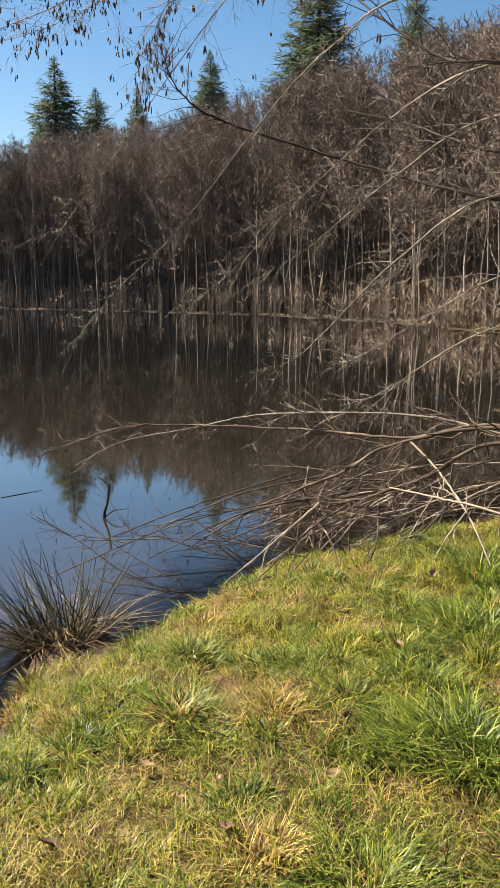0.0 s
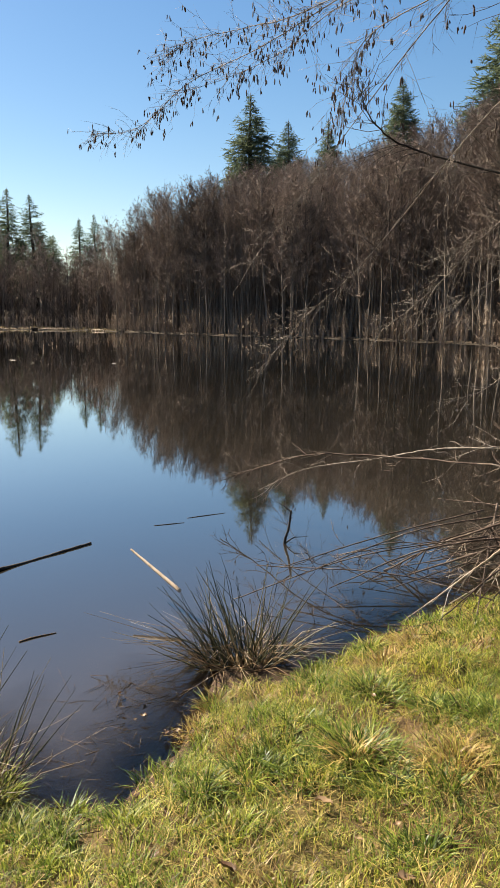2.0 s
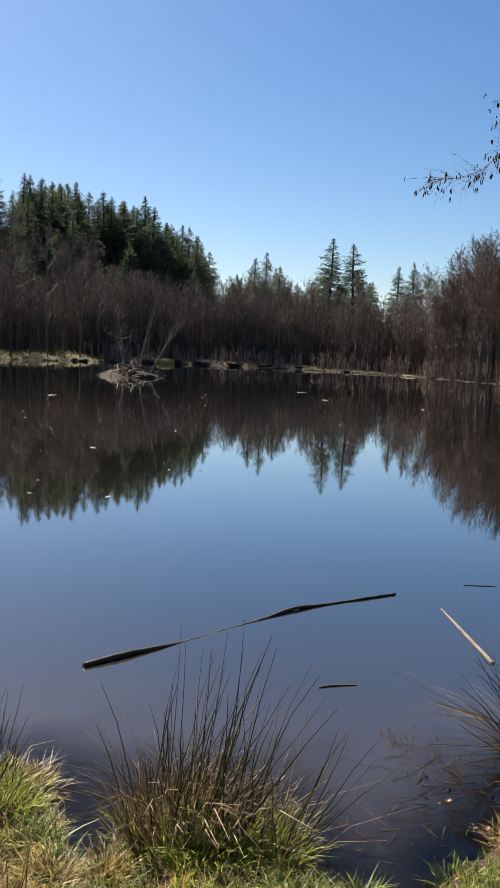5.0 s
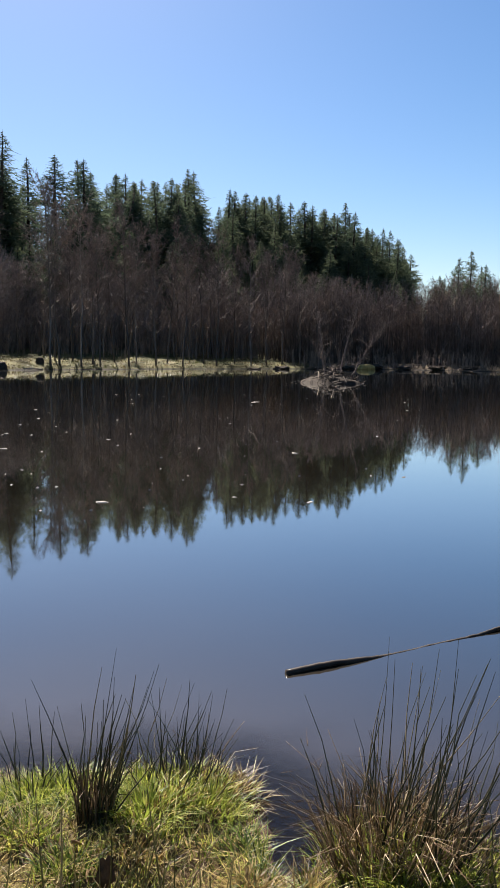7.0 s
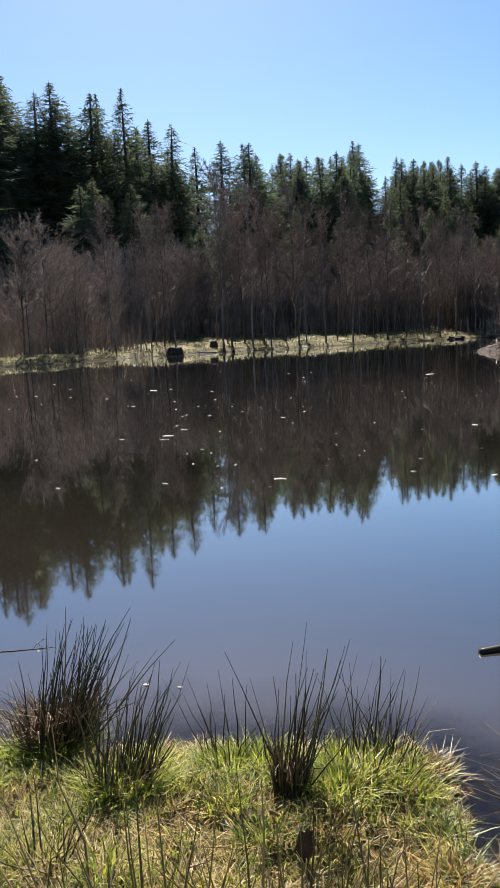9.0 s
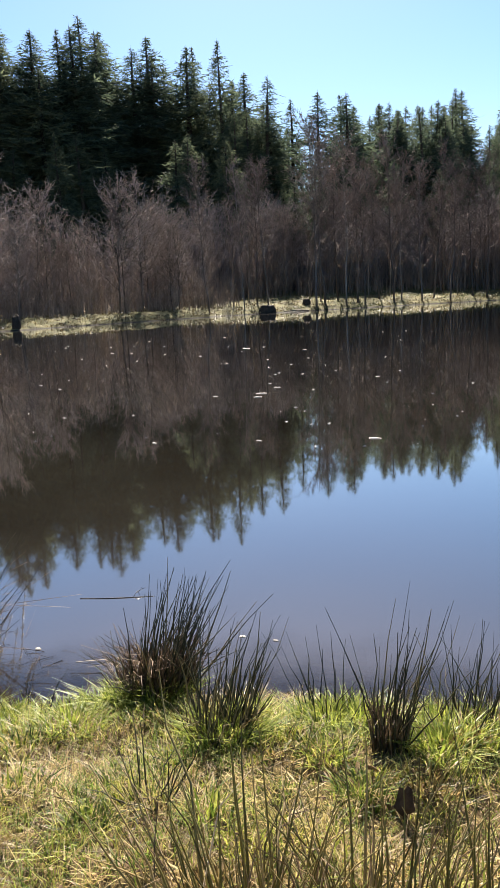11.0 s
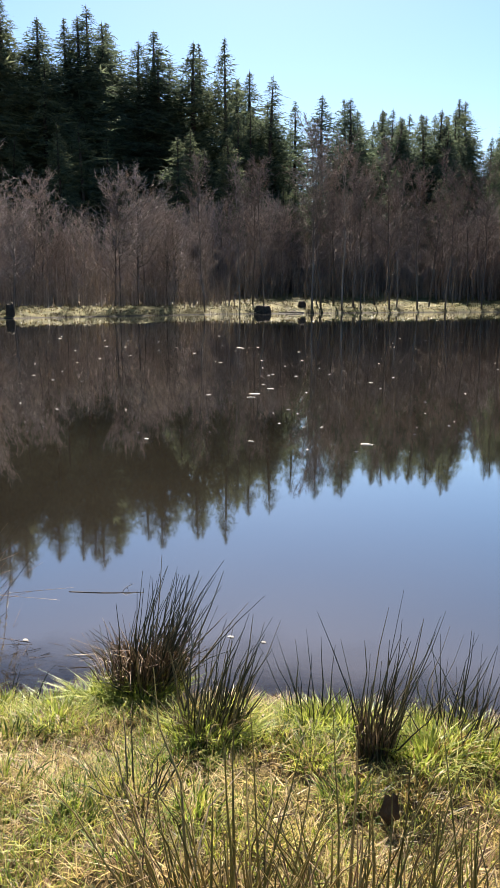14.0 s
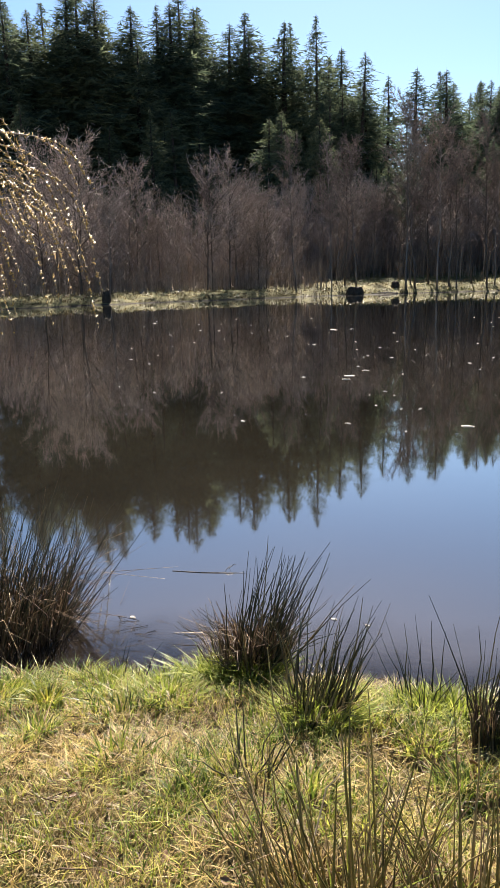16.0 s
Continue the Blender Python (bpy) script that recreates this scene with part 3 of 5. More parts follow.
place(alders, canopy(shore_spots(EAST, 130, 0.3, 16, 11.0, 14.5, 3), 3, 0.84, 1.0) + canopy(shore_spots(EAST, 72, 0.2, 3.0, 11.0, 14.5, 33), 33, 0.7, 0.97) + shore_spots(NORTH, 34, 2, 14, 7.5, 10.5, 4) + shore_spots(WEST_OPEN, 22, 3, 12, 9, 13, 5) + BANK_ALDERS + shore_spots([(-68, 62), (-64, 73), (-54, 79)], 14, 0, 14, 9, 12, 8), "shore woods")
place(hedge, shore_spots(WEST_LOW, 44, 4, 18, 5.5, 10.5, 6) + shore_spots(WEST_OPEN, 30, 14, 26, 6, 10, 7), "bushes on the far bank")


def thicket(name, spots, seed, label, material=TWIG, twigs=30, fat=1.0):
    """Many thin saplings, each with steep twigs that close to a small rounded head."""
    r = np.random.default_rng(seed)
    b = Build()
    xy = np.array(spots)
    z = ground_height(xy[:, 0], xy[:, 1])
    root = np.stack([xy[:, 0], xy[:, 1], z - 0.1], 1)
    n = len(root)
    top = root + np.stack([r.normal(0, 0.05, n) * xy[:, 2], r.normal(0, 0.05, n) * xy[:, 2], xy[:, 2] * 0.95], 1)
    stems = Build()
    spikes(stems, root, top, (0.028 + 0.02 * r.random(n)) * fat)
    tagged(stems.ob("sapling_stems", BARK if material is not SCRUB else SCRUB, smooth=False), "thin grey stems in the leafless thicket", "thicket", kind="stuff")
    for _ in range(int(twigs * 1.5)):
        t = r.uniform(0.0, 1.0, n)[:, None] ** 0.85 * 0.92 + 0.05
        p = root + (top - root) * t
        d = np.stack([r.normal(0, 1, n), r.normal(0, 1, n), r.uniform(0.4, 2.2, n)], 1)
        d /= np.linalg.norm(d, axis=1, keepdims=True)
        flakes(b, p, p + d * (r.uniform(0.35, 1.5, n) * (0.45 + 0.75 * np.sin(math.pi * t[:, 0])) * np.minimum(1, xy[:, 2] / 4))[:, None], np.full(n, 0.032 * fat))
    return tagged(b.ob(name, material, smooth=False), label, "thicket", kind="stuff")


CORNER = [(-75, 52), (-72, 68), (-64, 82), (-50, 88)]
thicket("alder_thicket", shore_spots(CORNER, 1700, -3, 30, 5.5, 10, 14), 14, "dense leafless alder saplings at the pond's far corner", twigs=26, fat=1.7)
thicket("alder_thicket", canopy(shore_spots([(-31, 71), (-24, 64.5), (-14, 57)], 1500, 1.0, 18, 8, 14, 17), 17, 0.6, 1.0), 17, "dense leafless alder saplings at the point of the wood", twigs=30, fat=1.1)
thicket("alder_thicket", shore_spots([(-70, 71), (-62, 77), (-53, 82)], 800, -1, 34, 6, 11.5, 24), 24, "dense leafless alder saplings at the pond's far corner", twigs=26, fat=1.7)
thicket("shore_scrub", shore_spots(EAST, 900, 0.0, 3.5, 0.4, 2.4, 15), 15, "low leafless scrub hanging over the waterline", SCRUB, twigs=22)
thicket("shore_scrub", shore_spots(NORTH, 300, 0.3, 4, 0.6, 2.2, 16), 16, "low leafless scrub along the pond's far end", SCRUB, twigs=18, fat=1.4)
thicket("shore_scrub", shore_spots(WEST_LOW, 800, 3.5, 11, 0.6, 2.8, 21), 21, "pale dry scrub behind the grassy far bank", SCRUB, twigs=20, fat=1.1)
thicket("shore_scrub", shore_spots(WEST_OPEN, 800, 11, 22, 0.5, 2.4, 22), 22, "pale dry scrub behind the open far bank", SCRUB, twigs=18, fat=1.2)
thicket("alder_thicket", canopy(shore_spots(EAST, 3000, 1.6, 24, 6, 14.5, 11), 11, 0.5, 0.99), 11, "dense leafless alder saplings behind the pond shore", twigs=30)
thicket("alder_thicket", shore_spots(NORTH, 2300, 4, 34, 5.5, 9.5, 12), 12, "dense leafless alder saplings at the pond's far end", twigs=26, fat=1.6)
thicket("alder_thicket", shore_spots(WEST_LOW, 1000, 8, 36, 2.5, 9.5, 13), 13, "dense leafless brown scrub under the hillside conifers", GREYTWIG, twigs=32, fat=1.3)
thicket("alder_thicket", shore_spots(WEST_OPEN, 1700, 18, 46, 4, 10.5, 18), 18, "dense leafless brown saplings behind the open far bank", GREYTWIG, twigs=28, fat=1.5)

thicket("alder_thicket", shore_spots(WEST_OPEN, 900, 13, 26, 1.5, 6.5, 19), 19, "low leafless grey scrub behind the open far bank", GREYTWIG, twigs=26, fat=1.4)


# ---------------------------------------------------------------- conifers
def make_conifer(height, spread, seed, bare=0.12, fine=1.0):
    r = np.random.default_rng(seed)
    tb, cb = Build(), Build()
    tube(tb, np.array([(0, 0, -0.5), (0.05, 0, height * 0.4), (0, 0.06, height * 0.8), (0, 0, height)]), 0.28, 0.02, 6)
    z = height * bare
    swell = r.uniform(0.85, 1.12, 12)
    p0, p1, rad = [], [], []
    while z < height - 0.15:
        t = (z - height * bare) / (height * (1 - bare))
        reach = spread * (1 - math.exp(-0.3 * (height - z) / spread)) * (0.75 + 0.25 * min(1, t * 6 + 0.2)) * swell[int(t * 11.9)] + 0.05
        for _ in range(int((5 + int(r.integers(3))) * fine ** 0.5)):
            az = r.random() * 6.283
            ln = reach * r.uniform(0.5, 1.15)
            zb = z + r.uniform(-0.6, 0.6) * (1 - 0.75 * t)
            out = np.array([math.cos(az), math.sin(az), 0])
            drop = -0.26 + 0.62 * t + r.normal(0, 0.16)
            m = max(2, int(ln / 0.36 * fine))
            s = 0.12 + 0.88 * (np.arange(m) + r.random(m)) / m
            pts = np.array([0, 0, zb]) + np.outer(s * ln, out)
            pts[:, 2] += drop * ln * s + 0.14 * ln * s * s
            side = np.array([-out[1], out[0], 0])
            for sg in (-1, 1):
                d = out * r.uniform(0.2, 0.9, m)[:, None] + side * sg * r.uniform(0.2, 1.0, m)[:, None] + np.array([0, 0, 1]) * r.uniform(-0.7, 0.35, m)[:, None]
                l2 = (0.4 + 0.6 * (1 - s) + 0.25 * r.random(m)) / fine ** 0.4 * min(1, 0.35 + ln / 2.2) * (0.5 + 0.5 * min(1, (height - z) / 2.4))
                p0.append(pts), p1.append(pts + d * l2[:, None]), rad.append((0.05 + 0.08 * r.random(m)) * (0.4 + 0.6 * min(1, ln / 1.5)) / fine ** 0.5)
        z += 0.36 / fine ** 0.5 * (0.65 + 0.5 * (1 - t)) * r.uniform(0.7, 1.3)
    p0, p1, rad = np.concatenate(p0), np.concatenate(p1), np.concatenate(rad)
    spikes(cb, np.array([[0, 0, height - 1.2]]), np.array([[0, 0, height + 0.3]]), 0.06)
    flakes(cb, p0, p1, rad * 1.5)
    for _ in range(2):                          # side sprays
        q = r.uniform(0.2, 0.9, len(p0))[:, None]
        d = p1 - p0
        side = d + r.normal(0, 0.6, d.shape) * np.linalg.norm(d, axis=1, keepdims=True)
        flakes(cb, p0 + d * q, p0 + d * q + side * 0.5, rad * 1.1)
    e = empty("conifer_tree", 0, 0, -500)
    tb.ob("trunk", DARKBARK, e)
    cb.ob("crown", NEEDLE, e, "dark green drooping needle boughs")
    return tagged(e, "tall dark green conifer rising behind the bare trees", "tree")


conifers = [(make_conifer(20.0, s, 60 + i, bare), 20.0) for i, (s, bare) in enumerate([(4.2, 0.26), (5.0, 0.22), (3.5, 0.3), (4.6, 0.26), (3.8, 0.34)])]
fine_conifers = [(make_conifer(20.0, s, 160 + i, bare, 2.2), 20.0) for i, (s, bare) in enumerate([(4.6, 0.2), (5.2, 0.16), (4.0, 0.22)])]
HILL_WEST = [(-95.5, 0.5, 30.9), (-105.4, 4.8, 34.2), (-100.2, 8.1, 35.1), (-107.9, 11.9, 33.8), (-104.0, 18.0, 34.0), (-106.4, 21.5, 36.5), (-109.8, 24.6, 36.8), (-111.1, 31.8, 36.3),
             (-107.0, 34.9, 34.3), (-112.0, 38.8, 35.6), (-103.5, 38.7, 34.0), (-108.1, 43.5, 31.6), (-99.7, 42.8, 28.9), (-105.4, 49.6, 27.8), (-94.1, 47.8, 26.0)]
HILL_NORTH = [(-98.0, 54.2, 27.2), (-95.6, 59.1, 25.5), (-99.7, 63.8, 26.3), (-92.3, 64.2, 25.2), (-97.0, 71.4, 28.3), (-96.8, 78.2, 26.3), (-97.0, 81.1, 26.4), (-97.0, 84.1, 26.3),
              (-92.0, 83.7, 25.8), (-93.0, 91.4, 25.8), (-93.6, 96.5, 25.4), (-91.2, 98.7, 26.3), (-91.1, 104.2, 23.0), (-91.1, 109.4, 23.1), (-92.1, 116.4, 19.7)]
POND_END = [(-50.8, 88.5, 16.4), (-48.2, 91.1, 15.9), (-58.7, 85.9, 14.7), (-63.3, 90.0, 14.6), (-61.6, 93.6, 13.7), (-45.0, 96.7, 13.6), (-42.6, 96.5, 14.0), (-77.8, 110.8, 15.1), (-72.1, 108.6, 15.5)]
EAST_WOOD = [(-18.4, 79.9, 22.8), (-16.4, 88.5, 22.0), (-12.4, 91.2, 22.8), (-3.4, 79.9, 23.6), (4.1, 61.9, 24.3), (12.7, 66.8, 24.9), (15.4, 70.3, 23.2)]


def behind(line, count, seed, lift0=0.80, lift1=0.97, s0=0.93, s1=1.2):
    """Further trees behind a row, that stay under its skyline as seen from the bank."""
    r = np.random.default_rng(seed)
    out = []
    for _ in range(count):
        k = int(r.integers(len(line) - 1))
        t = r.random()
        a, c = np.array(line[k]), np.array(line[k + 1])
        p = a + (c - a) * t
        s = r.uniform(s0, s1)
        out.append((p[0] * s, p[1] * s, (p[2] - 1.7) * s * r.uniform(lift0, lift1) + 1.7))
    return out


BIG_WEST = [(-96, -4, 31), (-100, 0.5, 32), (-98, 3, 31), (-99, 6.5, 33.5), (-101, 10, 34.5), (-103, 14.5, 33.5), (-104, 20.5, 34.5), (-107, 23.5, 35.5), (-109, 28.5, 34)]
tops = HILL_WEST + HILL_NORTH + POND_END + behind(HILL_WEST, 46, 1, 0.7, 0.93) + behind(HILL_NORTH, 120, 2, 0.82, 1.0) + behind(HILL_WEST, 34, 5, 0.42, 0.66, 0.82, 0.97) + behind(HILL_NORTH, 40, 6, 0.5, 0.75, 0.86, 0.97) + behind([(-84, 112, 16.0), (-68, 100, 13.5), (-50, 100, 13.0)], 46, 3, 0.7, 0.97, 1.0, 1.35) + behind([(0, 80, 19), (20, 75, 22)], 6, 4)
place(fine_conifers, [(x, y, top - ground_at(x, y)) for x, y, top in EAST_WOOD], "conifers in the shore woods", 1.3)
place(conifers, [(x, y, top - ground_at(x, y)) for x, y, top in tops], "hillside conifers", 1.38)
place([(make_conifer(20.0, s, 260 + i, 0.14, 1.7), 20.0) for i, s in enumerate([6.2, 5.4, 6.8])], [(x, y, top - ground_at(x, y)) for x, y, top in BIG_WEST], "hillside conifers", 1.45)
place([(make_conifer(20.0, 4.4, 71, 0.08), 20.0)], [(x, y, top - ground_at(x, y)) for x, y, top in [(-108.5, 29.8, 24.2), (-114.3, 31.4, 25.4), (-112.0, 28.2, 22.6), (-111.6, 33.2, 22.7)]], "hillside conifers", 1.38)


# ---------------------------------------------------------------- grass on the near bank
def scatter(count, x0, x1, y0, y1, seed, dmin=0.02, dmax=9.0, keep=None):
    r = np.random.default_rng(seed)
    x, y = r.uniform(x0, x1, count), r.uniform(y0, y1, count)
    d = pond_distance(x, y) + 0.06 * wave(x, y, 5.0)
    ok = (d > dmin) & (d < dmax)
    # only the stretch of bank before the camera
    ang = np.degrees(np.arctan2(-(x + 0.2), y + 0.2))
    ok &= (ang > -24) & (ang < 104) & (np.hypot(x, y) > 1.2)
    if keep is not None:
        ok &= keep(x, y, r)
    x, y = x[ok], y[ok]
    return np.stack([x, y, ground_height(x, y)], 1)


def field(x, y, s, ox=0.0):
    return 0.5 + 0.5 * wave(x + ox, y - ox, s)


def dryness(x, y):
    """How straw-like the turf is: fresh by the fallen branches, dry on the western bank and in patches."""
    return np.clip(smooth01(0.3, 1.8, -x - 0.35 * y) * 0.9 + (0.4 + 0.35 * smooth01(0.4, 1.2, -x)) * smooth01(0.5, 0.75, field(x, y, 1.3, 6.0)) - 0.5 * (1 - smooth01(0.08, 0.35, pond_distance(x, y))), 0, 1)


def tufts(x, y):
    """Fist-sized unevenness of the turf."""
    return np.clip(0.5 * field(x + 0.2 * wave(x, y, 2.0), y, 9.0, 1.0) + 0.5 * field(x, y + 0.2 * wave(x, y, 1.6), 14.0, 5.0), 0, 1)


b = Build()
root = scatter(720000, -4.3, 2.4, -1.3, 5.9, 21, 0.05, keep=lambda x, y, r: r.random(len(x)) < (0.3 + 0.7 * field(x, y, 2.3, 3.0)) * (1 - 0.5 * dryness(x, y)) * (0.15 + 0.85 * smooth01(0.22, 0.5, tufts(x, y))))
n = len(root)
hgt = rng.uniform(0.025, 0.085, n) * (0.4 + 1.0 * field(root[:, 0], root[:, 1], 3.1, 9.0)) * (0.45 + 1.1 * tufts(root[:, 0], root[:, 1]))
a = rng.random(n) * 6.283
ln = hgt * rng.uniform(0.3, 1.3, n)
blades(b, root, hgt, np.stack([np.cos(a) * ln, np.sin(a) * ln], 1), rng.uniform(0.0025, 0.0055, n), levels=2)
tagged(b.ob("grass", GRASS, smooth=False), "short sunlit green and yellowish grass on the bank", "grass", kind="stuff")

b = Build()
root = scatter(360000, -4.3, 2.4, -1.3, 5.9, 22, 0.02, keep=lambda x, y, r: r.random(len(x)) < (0.12 + 0.6 * field(x, y, 1.9, -4.0)) * (0.75 + 0.9 * dryness(x, y)))
n = len(root)
a = rng.random(n) * 6.283
ln = rng.uniform(0.03, 0.11, n)
blades(b, root + np.array([0, 0, 0.008]), rng.uniform(0.008, 0.045, n), np.stack([np.cos(a) * ln, np.sin(a) * ln], 1), rng.uniform(0.002, 0.0042, n), bend=0.3, levels=2)
tagged(b.ob("dry_grass", STRAW, smooth=False), "matted dry straw-coloured grass on the bank", "grass", kind="stuff")


b = Build()
x, y = rng.uniform(-5.5, 6.5, 90000), rng.uniform(-6.0, 7.0, 90000)
ang = np.degrees(np.arctan2(-(x + 0.2), y + 0.2))
ok = (pond_distance(x, y) > 0.05) & ~((ang > -24) & (ang < 104) & (np.hypot(x, y) > 1.2))
root = np.stack([x[ok], y[ok], ground_height(x[ok], y[ok])], 1)
n = len(root)
hgt, a = rng.uniform(0.03, 0.09, n), rng.random(n) * 6.283
blades(b, root, hgt, np.stack([np.cos(a) * hgt, np.sin(a) * hgt], 1), rng.uniform(0.005, 0.010, n), levels=2)
tagged(b.ob("grass", GRASS, smooth=False), "short green and yellowish grass on the open bank", "grass", kind="stuff")


def grass_tuft(x, y, radius, height, count, material, label, parent=None, lean=0.6):
    """A tussock of long blades that fan out from one root."""
    r = np.random.default_rng(int(abs(x * 1000) + abs(y * 777)))
    rr, a = radius * np.sqrt(r.random(count)), r.random(count) * 6.283
    px, py = x + rr * np.cos(a), y + rr * np.sin(a)
    root = np.stack([px, py, ground_height(px, py)], 1)
    h = height * r.uniform(0.5, 1.1, count) * (1 - 0.35 * (rr / radius))
    d = h * lean * r.uniform(0.3, 1.3, count) * (0.4 + rr / radius)
    a2 = a + r.normal(0, 0.6, count)
    b = Build()
    blades(b, root, h, np.stack([np.cos(a2) * d, np.sin(a2) * d], 1), r.uniform(0.005, 0.010, count))
    if parent:
        return tagged(b.ob("grass_skirt", material, parent, label, smooth=False), kind="stuff")
    return tagged(b.ob("grass_tuft", material, smooth=False), label, "grass tuft", "grass tufts on the bank")


def stem_mesh(seed, material, name="stem"):
    """One round rush stem of unit height that bends outwards along +x and tapers to a point."""
    r = np.random.default_rng(seed)
    b = Build()
    k = r.uniform(-0.05, 0.3)
    kink = r.normal(0, 0.007, (5, 3))
    pts = np.array([(k * 0.4 * s * s, 0, s) for s in (0, 0.25, 0.5, 0.75, 1.0)]) + kink * np.array([[0], [0.5], [1], [1], [0]])
    tube(b, pts, 0.0040, 0.0008, 4, cap=False)
    ob = b.ob(name, material)
    me = ob.data
    bpy.data.objects.remove(ob)
    return me


STEMS = [stem_mesh(i, RUSH) for i in range(7)]
OLD_STEMS = [stem_mesh(i, OLDRUSH) for i in range(7)]


def add_stems(e, x, y, radius, height, count, spread, seed, kinds=None, thick=1.0, sway=(0.0, 0.0)):
    """Single stems that fan out from one root."""
    r = np.random.default_rng(seed)
    rad, ang = radius * np.sqrt(r.random(count)), r.random(count) * 6.283
    foot = np.maximum(ground_height(x + rad * np.cos(ang), y + rad * np.sin(ang)), -0.12)
    for rr, a, gz in zip(rad.tolist(), ang.tolist(), foot.tolist()):
        px, py = x + rr * math.cos(a), y + rr * math.sin(a)
        h = height * (0.34 + 0.74 * r.random() ** 1.5)
        tilt = spread * (0.15 + 0.85 * rr / radius) * (0.1 + 1.5 * r.random() ** 1.8) + math.tan(radians(r.uniform(8, 30))) * (r.random() < 0.13)
        a2 = a + r.normal(0, 0.7)
        lx, ly = tilt * math.cos(a2) + sway[0] * r.uniform(0.2, 1.4), tilt * math.sin(a2) + sway[1] * r.uniform(0.2, 1.4)
        o = new("stem", (kinds or STEMS)[int(r.integers(7))])
        o.parent = e
        w = thick * r.uniform(0.75, 1.25) * (0.7 + 0.3 * min(1.0, h / 0.5))
        o.matrix_basis = Matrix.Translation((px, py, gz - 0.02)) @ Euler((0, math.atan(math.hypot(lx, ly)), math.atan2(ly, lx))).to_matrix().to_4x4() @ Matrix.Diagonal((w, w, h, 1))


def straw_mass(x, y, radius, height, count, spread, seed):
    """Dry broken stems, bent over."""
    r = np.random.default_rng(seed)
    b = Build()
    rad, ang = radius * np.sqrt(r.random(count)), r.random(count) * 6.283
    foot = np.maximum(ground_height(x + rad * np.cos(ang), y + rad * np.sin(ang)), -0.1) - 0.01
    for rr, a, gz in zip(rad.tolist(), ang.tolist(), foot.tolist()):
        p = np.array([x + rr * math.cos(a), y + rr * math.sin(a), gz])
        h = height * r.uniform(0.4, 1.1)
        a2 = a + r.normal(0, 0.8)
        tilt = spread * (0.25 + 0.9 * rr / radius) * r.uniform(0.2, 1.3)
        out = np.array([math.cos(a2), math.sin(a2), 0.0])
        fold = r.uniform(-0.5, 0.3)
        pts = np.array([p, p + out * h * tilt * 0.5 + np.array([0, 0, h * 0.6]), p + out * h * tilt * 1.1 + np.array([0, 0, h * (0.75 + fold * 0.5)])])
        tube(b, pts, r.uniform(0.0018, 0.0035), 0.0008, 3, cap=False)
    return b


def rush_clump(label, x, y, radius, height, count, spread, seed, dead=0, dead_h=0.3, skirt=0, skirt_h=0.15, kinds=None, thick=1.0, straw=None, sway=(0.0, 0.0), group="rush clumps along the waterline"):
    e = empty("rush_clump", 0, 0, 0)
    add_stems(e, x, y, radius, height, count, spread, seed, kinds, thick, sway)
    if dead:
        tagged(straw_mass(x, y, radius * 1.1, dead_h, dead, spread * 2.0, seed + 1).ob("dead_straw", straw or DEADRUSH, e, "dry straw-brown broken stems"), kind="stuff")
    if skirt:
        grass_tuft(x, y, radius * 1.3, skirt_h, skirt, FRESH, "bright green grass round the foot", e)
    return tagged(e, label, "rush clump", group)


rush_clump("wide leaning rush clump standing in shallow water", -0.97, 3.78, 0.2, 0.58, 150, 0.95, 31, thick=1.25, dead=200, dead_h=0.26, sway=(-0.2, -0.05))
rush_clump("big tangled rush clump with dry straw at its foot", -1.9, 2.2, 0.2, 0.72, 84, 0.34, 32, dead=460, dead_h=0.34, skirt=360, skirt_h=0.2, sway=(0.05, 0.08))
rush_clump("leaning rush clump in bright green grass", -1.68, 2.34, 0.15, 0.52, 56, 0.5, 45, dead=120, dead_h=0.3, skirt=560, skirt_h=0.22, sway=(0.22, 0.25))
rush_clump("thin upright dark rush clump on the bank", -2.56, 1.46, 0.055, 0.56, 60, 0.12, 33, dead=90, dead_h=0.26, thick=1.05, straw=BROWNRUSH, sway=(0.03, 0.1))
rush_clump("sparse rush clump in bright green grass", -2.9, 1.4, 0.1, 0.38, 30, 0.4, 34, skirt=420, skirt_h=0.15)
rush_clump("sparse rush clump in bright green grass", -2.68, 1.85, 0.17, 0.44, 60, 0.35, 35, skirt=520, skirt_h=0.15, sway=(0.02, 0.12))
rush_clump("tall dense rush clump with dead brown core", -3.47, 0.9, 0.12, 0.6, 165, 0.22, 36, dead=520, dead_h=0.4, skirt=520, skirt_h=0.24, thick=1.2, straw=BROWNRUSH, sway=(0.02, 0.2))
rush_clump("dark green rush clump at the water's edge", -2.88, 0.97, 0.10, 0.46, 110, 0.25, 37, dead=80, dead_h=0.2, skirt=420, skirt_h=0.2, thick=1.15, sway=(0.02, 0.12))
rush_clump("large reddish-brown rush clump standing in the pond", -4.38, -0.12, 0.28, 0.8, 330, 0.3, 38, dead=900, dead_h=0.62, straw=BROWNRUSH, sway=(0.0, 0.3))
rush_clump("small dark tuft of rushes in dry grass", -2.51, 0.63, 0.06, 0.26, 30, 0.6, 39)
rush_clump("tall sparse brown-green rushes on the bank", -1.92, 0.66, 0.18, 0.52, 110, 0.34, 40, dead=30, dead_h=0.44, skirt=24, skirt_h=0.32, kinds=OLD_STEMS, thick=1.15, sway=(0.0, -0.08))
rush_clump("tall sparse brown-green rushes on the bank", -1.8, 0.98, 0.14, 0.48, 100, 0.32, 41, dead=30, dead_h=0.44, skirt=20, skirt_h=0.32, kinds=OLD_STEMS, thick=1.15, sway=(0.0, 0.06))
